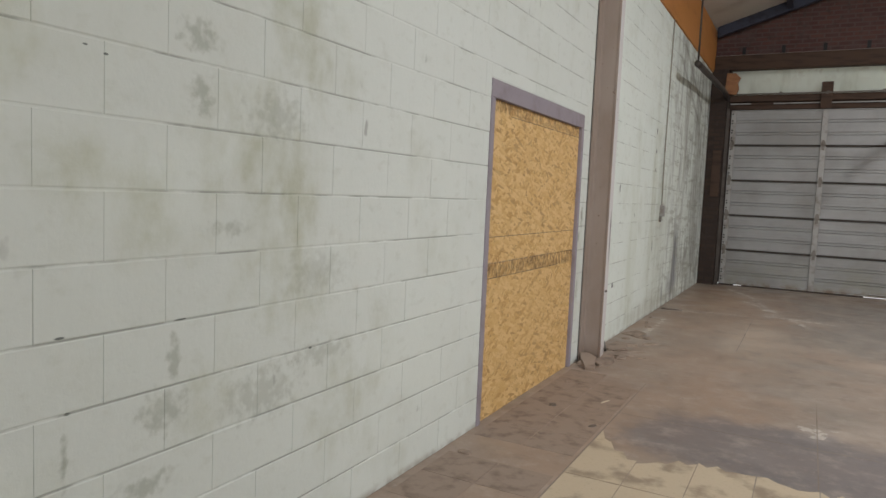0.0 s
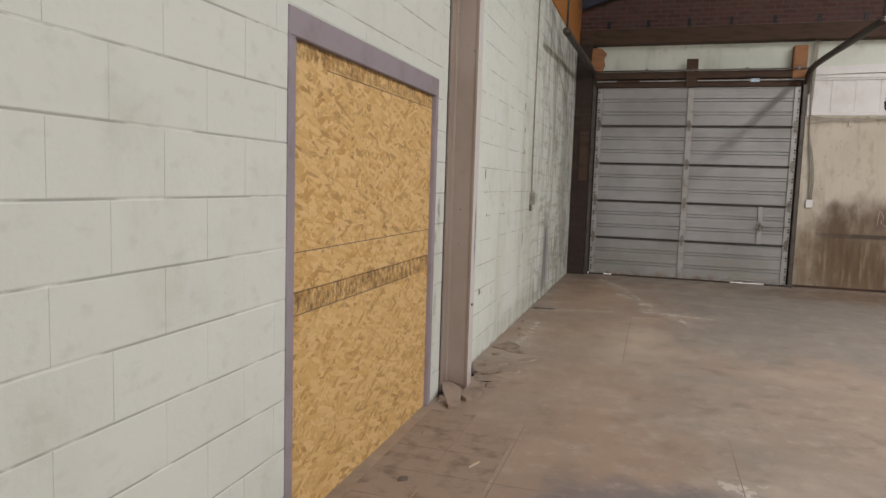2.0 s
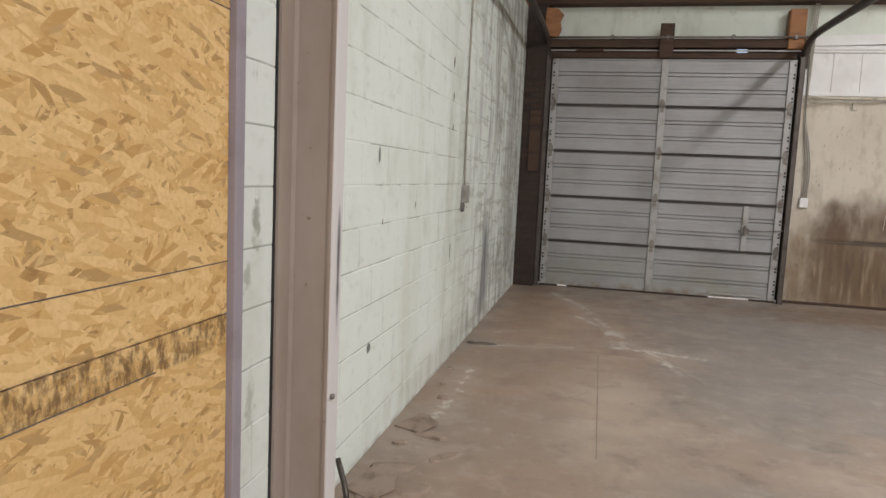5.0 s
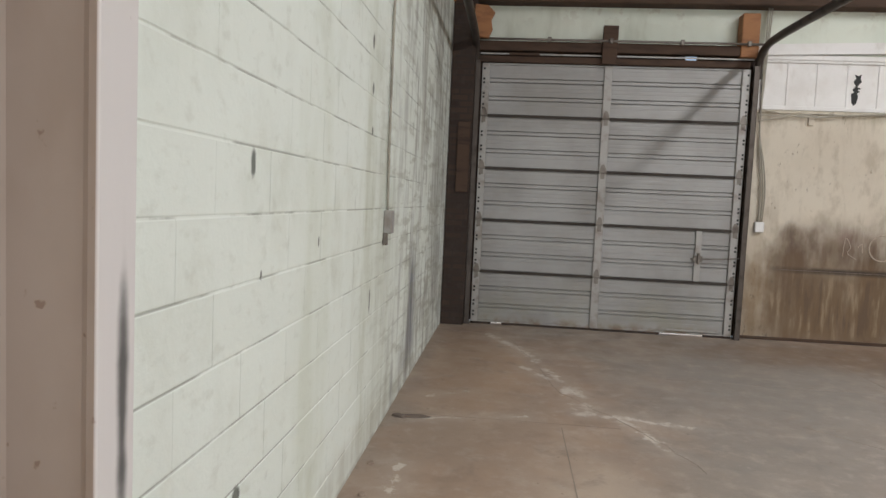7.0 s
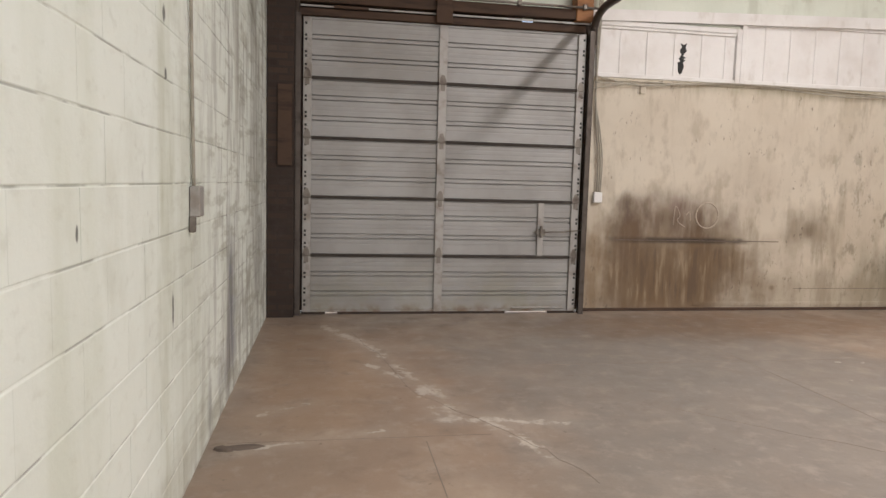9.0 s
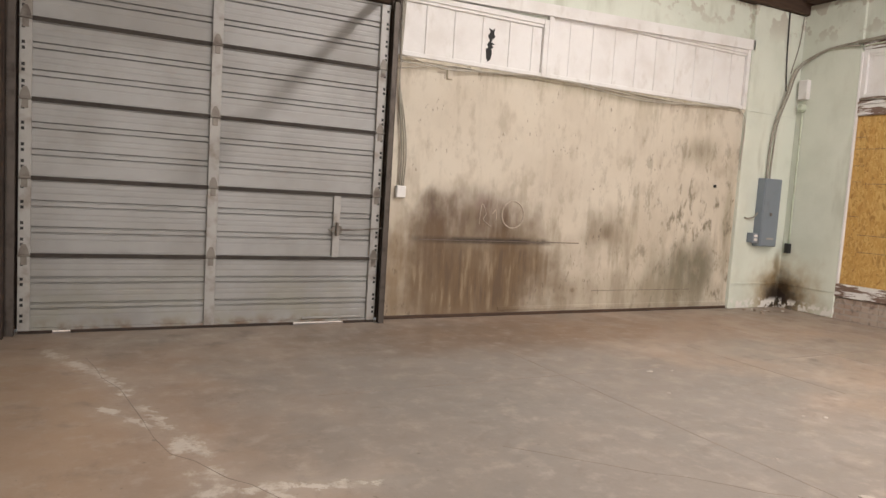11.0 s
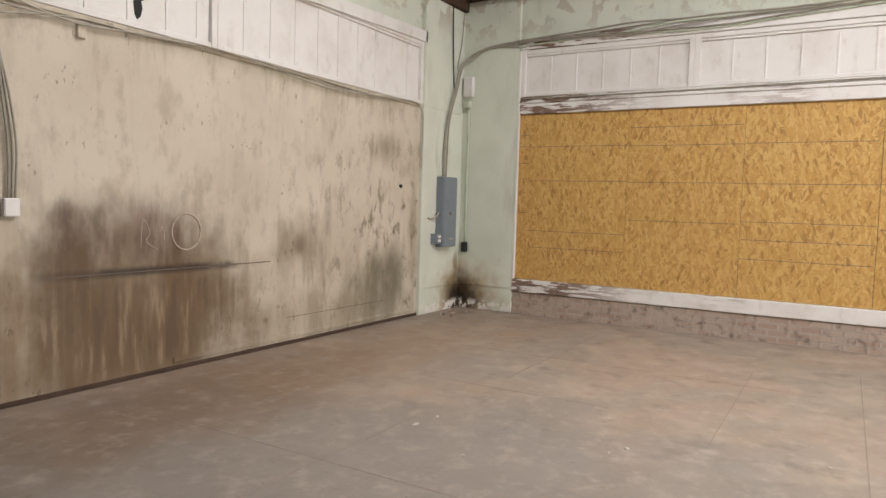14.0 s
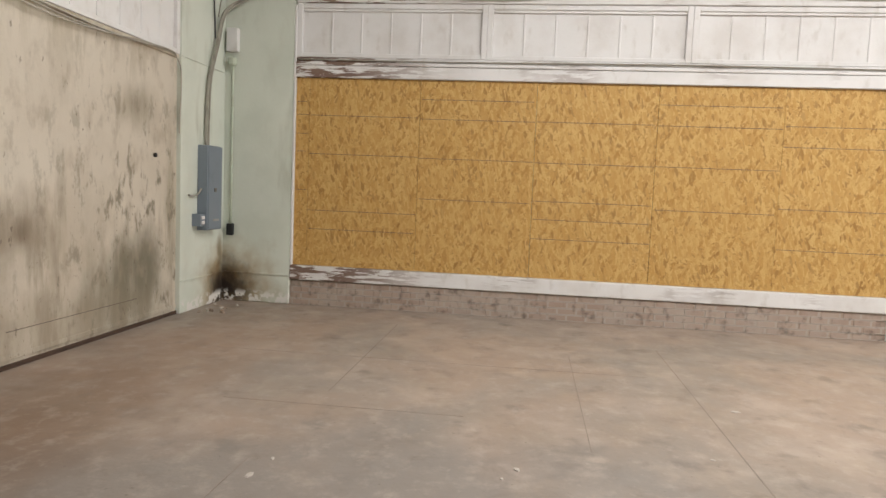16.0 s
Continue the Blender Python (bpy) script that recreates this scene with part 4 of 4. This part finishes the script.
# flat black piece before the pane imitates the darkness behind broken glass
tagged(part("hole_shade", slab_of([(2.655 + u * 1.1, 2.71 + v * 0.88) for u, v in hole], "y", EW + 0.0055, 0.004), BLACK), "flat black jagged piece standing in for the dark hole in a painted window pane", "hole")

# ---------------------------------------------------------------- corner pilaster and side wall
structure("pilaster_1", boxes(((6.60, 13.10, 0), (RW, EW + 0.03, 3.985)), bevel=0.006), GREEN, "mint painted corner pilaster, scorched at its foot", "pilaster")
structure("pilaster_2", boxes(((RW, 12.285, 0), (RW + 0.12, 13.16, 4.12)), bevel=0.01), GREEN, "mint painted pier beside the boarded window, scorched at its foot", "pilaster")
structure("pilaster_3", boxes(((RW, 5.1, 0), (RW + 0.12, 5.80, 4.12)), bevel=0.01), GREEN, "mint painted pier at the end of the boarded window", "pilaster")
structure("pier_edge", boxes(((RW - 0.004, 12.262, 0.46), (RW + 0.06, 12.284, 3.40)), bevel=0.004), WHITE, "white painted edge board of the boarded window", "trim")
structure("plaster_ledge", boxes(((6.605, 13.088, 0.33), (RW - 0.002, 13.0995, 0.345)), ((RW - 0.01, 12.30, 0.33), (RW - 0.001, 13.08, 0.345)), ((6.605, 13.09, 2.62), (RW - 0.002, 13.0995, 2.632))), GREEN, "thin plaster line round the corner pilaster", "trim")

Y0, Y1 = 5.80, 12.262
shop = empty("boarded_window", "long window opening closed with strand board sheets", "boarded window", kind="structure")
seams = [Y1, 12.105, 10.83, 9.543, 8.25, 6.965, Y0]
marks = ((2.33, 2.184, 1.97, 1.77, 1.33), (2.18, 1.745, 1.10, 0.885), (2.385, 2.17, 1.735, 1.28), (2.175, 1.73, 1.31, 1.11, 0.895), (2.39, 2.17, 1.735, 1.27), (2.20, 1.985, 1.335, 0.905))
for n, (b, a) in enumerate(zip(seams, seams[1:])):
    face = RW + 0.035 + 0.002 * (n % 2)
    part("board", boxes(((face, a + 0.0015, 0.462), (RW + 0.055, b - 0.0015, 2.60)), bevel=0.0015), OSB_WALL, shop)
    for i, z in enumerate(marks[n]):
        gap = 0.01 if i % 3 else 0.03
        part("nail_line", boxes(((face - 0.0015, a + gap, z), (face + 0.001, b - gap * 0.6, z + 0.0055))), CUT, shop)
structure("window_sill", boxes(((RW - 0.012, Y0, 0.292), (RW + 0.08, Y1 + 0.02, 0.458)), bevel=0.008), PEEL, "white sill board with flaking paint", "sill")
structure("window_rail", boxes(((RW + 0.002, Y0, 2.602), (RW + 0.08, Y1, 2.735)), bevel=0.006), PEEL, "white rail with flaking paint above the strand board", "trim")
structure("window_rail_upper", boxes(((RW - 0.008, Y0, 2.738), (RW + 0.08, Y1, 2.775)), ((RW + 0.012, Y0, 2.778), (RW + 0.08, Y1, 2.825)), bevel=0.005), PEEL, "stepped white moulding below the high windows", "trim")
for n, (a, b) in enumerate(((10.12, Y1), (7.96, 10.118), (Y0, 7.958))):
    step = (b - a - 0.12) / 6
    painted_window("window_%d" % (n + 3), "y", a, b, 2.828, 3.42, [a + 0.06 + step * i for i in range(1, 6)], RW + 0.012, "high side window painted over white")
structure("window_head_side", boxes(((RW - 0.004, Y0, 3.422), (RW + 0.09, Y1, 3.56)), bevel=0.006), PEEL, "flaking white head board over the side windows", "trim")

# ---------------------------------------------------------------- electrics
box = empty("breaker_box", "grey enamelled electrical panel box on the mint pilaster", "electrical box")
part("body", boxes(((6.945, 12.985, 0.855), (7.275, 13.099, 1.765)), bevel=0.006), GREYBOX, box)
part("cover", boxes(((6.955, 12.972, 0.865), (7.265, 12.984, 1.755)), bevel=0.004), GREYBOX, box)
part("catch", boxes(((7.08, 12.962, 1.27), (7.12, 12.972, 1.31)), bevel=0.003), HINGE, box)
part("nameplate", boxes(((7.06, 12.9695, 0.95), (7.20, 12.9725, 0.975))), STILE, box)
sw = empty("switch_box", "small grey switch box beside the panel", "switch box")
part("body", boxes(((6.83, 13.0, 0.90), (6.935, 13.099, 1.03)), bevel=0.006), GREYBOX, sw)
for z in (0.925, 0.975):
    part("outlet", boxes(((6.85, 12.988, z), (6.915, 13.0, z + 0.035)), bevel=0.005), WHITE, sw)
jb = empty("junction_box", "white painted junction box high in the corner", "junction box")
part("body", boxes(((RW - 0.075, 12.93, 2.86), (RW - 0.001, 13.06, 3.12)), bevel=0.006), WHITE, jb)
part("gland", boxes(((RW - 0.09, 12.95, 2.70), (RW - 0.001, 13.04, 2.80)), bevel=0.02), GREENPIPE, jb)
tagged(part("conduit", sweep([(RW - 0.02, 13.0, 2.80), (RW - 0.02, 13.0, 1.8), (RW - 0.02, 13.0, 0.90)], 0.014, 8, 2), GREENPIPE), "straight pale conduit down the corner pier", "conduit")
tagged(part("socket", boxes(((RW - 0.055, 12.965, 0.77), (RW - 0.001, 13.04, 0.905)), bevel=0.006), BLACK), "black socket at the end of the conduit", "socket")
for d in (0.0, 0.05):
    tagged(part("cable", sweep([(7.08 + d, 13.07, 1.76), (7.08 + d * 1.4, 13.075, 2.1), (7.13 + d, 13.07, 2.5), (7.28 + d, 13.06, 2.9), (7.40 + d, 13.04, 3.25), (RW - 0.03, 12.93 - d, 3.42), (RW - 0.03, 12.65, 3.50), (RW - 0.03, 12.3, 3.48 + d)], 0.016 - d * 0.1), CABLE),
           "grey cable rising from the panel box into the corner", "cable", "panel cables")
tagged(part("cable", sweep([(7.30, 13.085, 2.95), (7.25, 13.085, 3.4), (7.22, 13.085, 3.98)], 0.008), DARKCABLE), "thin dark wire up the pilaster", "cable")
tagged(part("cable", sweep([(7.36, 13.085, 3.2), (7.48, 13.085, 3.6), (7.52, 13.085, 3.98)], 0.006), CABLE), "thin wire up the pilaster", "cable")
tagged(part("cable", sweep([(6.94, 13.05, 1.30), (6.88, 13.06, 1.24), (6.80, 13.08, 1.22), (6.74, 13.085, 1.23)], 0.010), CABLE), "short cable stub beside the panel box", "cable")
rng = random.Random(4)
for n in range(6):
    pts = []
    for i in range(14):
        y = 12.32 - i * 0.505
        pts.append((RW - 0.018 - 0.008 * (n % 3), y, 3.47 + 0.020 * n + 0.03 * math.sin(i * 0.9 + n) + rng.uniform(-0.018, 0.018) + 0.005 * i))
    tagged(part("cable", sweep(pts, 0.009 + 0.002 * (n % 2), 6, 5), CABLE if n % 3 else GREENPIPE), "loose cable strung along the side wall above the windows", "cable", "cables over the side windows")
tagged(part("cable", sweep([(RW - 0.005, Y1 - 0.02, 2.80), (RW - 0.005, 10.5, 2.79), (RW - 0.005, 8.0, 2.805), (RW - 0.005, Y0, 2.79)], 0.008, 6, 6), CABLE), "thin cable on the moulding below the side windows", "cable")
for n in range(3):
    pts = [(1.64 + 0.01 * n, EW - 0.045, 2.50 + 0.07 * n)]
    for i in range(1, 10):
        pts.append((1.64 + i * 0.53, EW - 0.034 - 0.008 * n, 2.615 - 0.012 * n - 0.022 * math.sin(i * 1.1 + n * 0.6) * (1 + 0.5 * n)))
    pts += [(6.52, EW - 0.045, 2.58), (6.585, EW - 0.05, 2.48), (6.59, EW - 0.05, 2.2), (6.575, EW - 0.045, 1.85 + 0.1 * n)]
    tagged(part("cable", sweep(pts, 0.006, 6, 5), PALECABLE), "loose cable drooping along the ledge of the end wall", "cable", "cables under the end windows")
wb = empty("wall_switch", "small white switch box beside the overhead door", "switch box")
part("body", boxes(((1.70, EW - 0.055, 1.24), (1.80, EW - 0.001, 1.36)), bevel=0.008), WHITE, wb)
for n, d in enumerate((0.0, 0.045, 0.085)):
    tagged(part("cable", sweep([(1.735 + d * 0.5, EW - 0.03, 1.35), (1.735 + d * 0.6, EW - 0.035, 1.7), (1.70 + d * 0.5, EW - 0.03, 2.05), (1.675, EW - 0.035, 2.4), (1.655 + 0.012 * n, EW - 0.06, 3.0), (1.66 + 0.02 * n, EW - 0.08, 3.75)], 0.008, 6, 6), CABLE),
           "grey cable hanging to the door switch", "cable", "door switch cables")
wire = empty("wall_wire", "grey wire and small box hanging on the block wall", "wire")
part("lead", sweep([(LW + 0.012, 9.10, 3.7), (LW + 0.012, 9.08, 2.9), (LW + 0.014, 9.05, 2.1), (LW + 0.014, 9.08, 1.36)], 0.008, 6, 6), CABLE, wire)
part("box", boxes(((LW + 0.001, 9.03, 1.23), (LW + 0.05, 9.13, 1.37)), bevel=0.006), STILE, wire)
part("plug", boxes(((LW + 0.002, 9.02, 1.16), (LW + 0.03, 9.05, 1.235)), bevel=0.004), HINGE, wire)

# ---------------------------------------------------------------- floor: joints, tiles, rubble
for a, b in (((-1.182, 2.0), (-1.175, 5.43)), ((-0.015, 3.9), (-0.009, 5.65)), ((-1.2, 4.57), (0.3, 4.575)), ((-0.69, 7.2), (-0.684, 9.4)), ((2.2, 8.6), (2.206, 12.2)),
             ((-1.75, 9.47), (-0.3, 9.475)), ((3.0, 8.34), (6.4, 8.347)), ((4.4, 10.84), (6.8, 10.848)), ((5.375, 8.6), (5.381, 12.3)), ((4.1, 9.9), (4.106, 11.45)),
             ((3.7, 9.16), (5.9, 9.165)), ((0.3, 10.9), (3.2, 10.905))):
    tagged(part("floor_joint", boxes(((*a, -0.01), (*b, 0.0012))), JOINT), "dirt-filled joint in the concrete slab", "joint", "slab joints", "structure")


def crack(points, label):
    rng = random.Random(len(points))
    line = []
    for a, b in zip(points, points[1:]):
        for i in range(7):
            t = i / 7
            line.append((a[0] + (b[0] - a[0]) * t + rng.uniform(-0.025, 0.025), a[1] + (b[1] - a[1]) * t + rng.uniform(-0.025, 0.025)))
    bm = bmesh.new()
    for (x0, y0), (x1, y1) in zip(line, line[1:]):
        w = rng.uniform(0.0008, 0.0022)
        d = Vector((x1 - x0, y1 - y0)).normalized()
        n = Vector((-d.y, d.x)) * w
        v = [bm.verts.new((x, y, z)) for z in (-0.006, 0.0012) for x, y in ((x0 + n.x, y0 + n.y), (x1 + n.x, y1 + n.y), (x1 - n.x, y1 - n.y), (x0 - n.x, y0 - n.y))]
        bmesh.ops.convex_hull(bm, input=v)
    tagged(part("floor_crack", bm, JOINT), label, "crack", "slab cracks", "structure")


crack([(-1.0, 12.2), (-0.62, 10.2), (-0.15, 9.4), (0.1, 8.7)], "ragged crack in the concrete with pale bloom")
crack([(1.0, 9.8), (1.9, 8.9), (2.6, 8.2)], "hairline crack in the concrete slab")

tile_floor = empty("tile_remains", "remains of cream floor tiles worn into the concrete", "floor tiles", kind="structure")
rng = random.Random(8)
BACK = [(4.16, 3.78), (3.74, 3.92), (3.95, 3.93), (3.93, 3.90), (3.90, 3.86), (3.86, 3.78), (3.74, 3.62)]
for i, (back0, back1) in enumerate(BACK):
    for y0, y1 in ((2.405, 2.902), (2.908, 3.402), (3.412, None)):
        x = -1.172 + 0.292 * i
        if y1:
            o = [(x, y0), (x + 0.287, y0), (x + 0.287, y1), (x, y1)]
        else:
            o = [(x, y0), (x + 0.287, y0)]
            for n in range(7):
                t = n / 6
                o.append((x + 0.287 * (1 - t), back1 + (back0 - back1) * t ** 1.6 + (rng.uniform(-0.05, 0.03) if 0 < n < 6 else 0.0)))
        part("tile", slab_of(o, "z", -0.004, 0.0062), TILE, tile_floor)
for i in range(2):
    for j in range(10):
        x, y = -1.80 + 0.302 * i, 2.4 + 0.31 * j
        if rng.random() < 0.25:
            continue
        part("tile", slab_of([(x, y), (x + 0.296, y), (x + 0.296, y + 0.303), (x, y + 0.303)], "z", -0.004, 0.0055), RUBBLE, tile_floor)


def chunk(x, y, sx, sy, h, turn=0.0, tilt=0.0, label="flat broken piece of mortar on the concrete floor", material=None, lift=0.0):
    rng = random.Random(int(x * 991 + y * 77))
    bm = bmesh.new()
    v = []
    for z in (0.0, h):
        for n in range(7):
            a = 2 * math.pi * n / 7
            r = rng.uniform(0.7, 1.0) * (1 if z == 0 else 0.85)
            v.append(bm.verts.new((r * sx * math.cos(a), r * sy * math.sin(a), z + (rng.uniform(-0.2, 0.2) * h if z else 0))))
    bmesh.ops.convex_hull(bm, input=v)
    m = pose(x, y, lift, tilt, 0, turn)
    low = min((m @ q.co).z for q in bm.verts)
    ob = part("rubble", bm, material or RUBBLE)
    ob.matrix_world = Matrix.Translation((0, 0, -low)) @ m
    return tagged(ob, label, "rubble", "rubble along the wall")




def plate(outline, thick, lift, lean, label):
    """A broken flat slab; it leans, with its raised side propped on the rubble."""
    bm = slab_of(outline, "z", 0.0, thick)
    mid = sum((v.co for v in bm.verts), Vector()) / len(bm.verts)
    for v in bm.verts:
        v.co.z += max(0.0, lift + (v.co - mid).dot(Vector(lean)))
    bmesh.ops.recalc_face_normals(bm, faces=bm.faces)
    tagged(part("rubble", bm, RUBBLE), label, "rubble", "rubble along the wall")


plate([(-1.845, 5.86), (-1.80, 5.74), (-1.70, 5.545), (-1.63, 5.57), (-1.665, 5.70), (-1.69, 5.84), (-1.78, 5.89)], 0.022, 0.024, (-0.16, 0.13, 0), "broken flat slab of mortar leaning at the column foot")
plate([(-1.70, 5.78), (-1.63, 5.73), (-1.575, 5.80), (-1.555, 5.93), (-1.60, 6.04), (-1.67, 5.99)], 0.022, 0.012, (-0.10, 0.10, 0), "broken flat slab of mortar beside the column foot")
plate([(-1.80, 6.45), (-1.67, 6.38), (-1.58, 6.50), (-1.61, 6.66), (-1.73, 6.70)], 0.016, 0.010, (0.06, 0.10, 0), "broken flat slab of mortar along the block wall")
plate([(-1.82, 7.28), (-1.66, 7.22), (-1.58, 7.36), (-1.70, 7.47)], 0.012, 0.008, (0.05, 0.08, 0), "broken flat slab of mortar along the block wall")
chunk(-1.73, 5.68, 0.10, 0.06, 0.03, 10, 0, "rough lump of mortar at the column foot")
chunk(-1.60, 6.30, 0.14, 0.10, 0.012, 20)
chunk(-1.70, 6.42, 0.06, 0.04, 0.010, 70)
chunk(-1.50, 6.55, 0.10, 0.06, 0.008, 40)
chunk(-1.58, 7.20, 0.13, 0.05, 0.015, -10)
chunk(-1.72, 7.05, 0.05, 0.03, 0.014, 25)
chunk(-1.66, 7.86, 0.05, 0.03, 0.02, 5)
chunk(-1.66, 6.75, 0.15, 0.07, 0.014, 15)
chunk(-1.45, 6.95, 0.12, 0.05, 0.010, 50)
chunk(-1.70, 7.45, 0.07, 0.05, 0.018, 35)
chunk(-1.55, 6.15, 0.09, 0.06, 0.016, 80)
chunk(-1.40, 6.28, 0.06, 0.03, 0.008, 10)
chunk(-1.72, 3.35, 0.05, 0.03, 0.012, 10)
chunk(-1.45, 3.9, 0.06, 0.025, 0.006, 40)
chunk(-1.25, 4.2, 0.04, 0.02, 0.006, 70, 0, "small dark crumb on the floor", CUT)
chunk(-1.66, 5.1, 0.08, 0.04, 0.010, 25)
chunk(-1.74, 8.15, 0.025, 0.02, 0.015, 5)
chunk(-1.78, 8.55, 0.03, 0.02, 0.012, 55)
chunk(-1.66, 9.40, 0.12, 0.035, 0.012, 8, 0, "dark scrap of bark or rag on the floor", CUT)
chunk(-1.76, 9.38, 0.07, 0.03, 0.015, -20, 0, "dark scrap of bark or rag on the floor", CUT)
chunk(-1.60, 4.45, 0.035, 0.02, 0.015, 30, 0, "small dark crumb on the floor", CUT)
chunk(-1.32, 4.75, 0.06, 0.008, 0.006, 70, 0, "thin wooden splinter on the floor", TILE)
for x, y, s in ((4.64, 8.14, 0.075), (3.01, 10.81, 0.06), (3.36, 9.56, 0.05), (3.72, 8.52, 0.04), (3.22, 10.78, 0.035), (2.35, 8.68, 0.08), (3.23, 9.63, 0.03), (2.7, 10.3, 0.03), (2.35, 9.17, 0.02)):
    chunk(x, y, s * 0.6, s * 0.36, 0.004, x * 60, 0, "pale chip of plaster on the floor", CHALK)
for n in range(9):
    chunk(6.75 + rng.uniform(0, 0.75), 12.95 + rng.uniform(-0.25, 0.1), rng.uniform(0.03, 0.10), rng.uniform(0.02, 0.04), rng.uniform(0.008, 0.025), rng.uniform(0, 90), 0, "flaked plaster fallen at the scorched corner", CHALK if n % 2 else RUBBLE)
splinter = sweep([(-1.82, 6.40, 0.17), (-1.77, 6.36, 0.08), (-1.74, 6.32, 0.008)], 0.014, 5, 2)
tagged(part("iron_scrap", splinter, STEEL), "dark iron scrap leaning behind the column", "scrap")

# ---------------------------------------------------------------- blocks of the long wall
CH = 0.1995
BL = 0.4


def block_mesh(y0, y1, z0, z1, side=0.0003):
    """Painted block face, slightly proud with a chamfered edge, set into the wall."""
    y0, y1, z0, z1 = y0 + 0.0001, y1 - 0.0001, z0 + 0.0012, z1 - 0.0012
    verts = []
    for x, d, e in ((-0.02, 0, 0), (-0.0025, 0, 0), (0.0, side, 0.0048)):
        verts += [(x, y0 + d, z0 + e), (x, y1 - d, z0 + e), (x, y1 - d, z1 - e), (x, y0 + d, z1 - e)]
    faces = [(8, 9, 10, 11)]
    for r in (0, 4):
        faces += [(r + i, r + (i + 1) % 4, r + 4 + (i + 1) % 4, r + 4 + i) for i in range(4)]
    return verts, faces


rng = random.Random(2)
shared = {}
rest_v, rest_f = [], []
count = 0
for row in range(0, 19):
    z0, z1 = max(CH * row - 0.016, 0.0), min(CH * (row + 1) - 0.016, 3.70)
    if z1 <= z0:
        continue
    y = -4.725 if row % 2 == 0 else -4.92
    while y < 12.86:
        spans = [(y, min(y + BL, 12.862))]
        if z0 < DOOR_Z:
            spans = [(a, b) for a, b in ((spans[0][0], min(spans[0][1], DOOR_Y0)), (max(spans[0][0], DOOR_Y1), spans[0][1])) if b - a > 0.03]
            top = z0 < DOOR_Z < z1
            if top and y + BL > DOOR_Y0 and y < DOOR_Y1:
                spans_full = [(max(y, DOOR_Y0), min(y + BL, DOOR_Y1), DOOR_Z + 0.002, z1)]
            else:
                spans_full = []
        else:
            spans_full = []
        todo = [(a, b, z0, z1) for a, b in spans] + spans_full
        for a, b, c, d in todo:
            lift = rng.choice((0.0, 0.0, 0.0004, 0.0008))
            if 0.2 < a < 8.3 and c < 2.3 and count < 300:
                side = 0.0012 if a < 2.9 else 0.0003
                key = (round(b - a, 3), round(d - c, 3), side)
                if key not in shared:
                    v, f = block_mesh(0, b - a, 0, d - c, side)
                    m = bpy.data.meshes.new("block")
                    m.from_pydata(v, [], f)
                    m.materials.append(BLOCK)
                    shared[key] = m
                ob = new("block", shared[key])
                ob.location = (LW + lift, a, c)
                ob.parent = wall_west
                count += 1
            else:
                v, f = block_mesh(a, b, c, d)
                n = len(rest_v)
                rest_v += [(LW + lift + p[0], p[1], p[2]) for p in v]
                rest_f += [tuple(i + n for i in q) for q in f]
        y += BL
m = bpy.data.meshes.new("far_blocks")
m.from_pydata(rest_v, [], rest_f)
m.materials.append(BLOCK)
ob = new("far_blocks", m)
ob.parent = wall_west
tagged(ob, kind="stuff")

# bricks under the side window
brick_base = structure("brick_base", boxes(((RW + 0.022, Y0, 0), (RW + 0.12, Y1 + 0.02, 0.29))), BASE_BRICK, "low whitewashed brick wall below the sill", "wall")
bm = boxes(((0, 0.001, 0.0008), (0.03, 0.214, 0.0712)), bevel=0.0025)
brick = bpy.data.meshes.new("brick")
bm.to_mesh(brick)
bm.free()
brick.materials.append(BASE_BRICK)
for row in range(4):
    y = Y0 + (0.0 if row % 2 else -0.107)
    while y < Y1 - 0.1:
        if y >= Y0:
            ob = new("brick", brick)
            ob.location = (RW + 0.008 + rng.uniform(0, 0.004), y, row * 0.072)
            ob.parent = brick_base
        y += 0.215
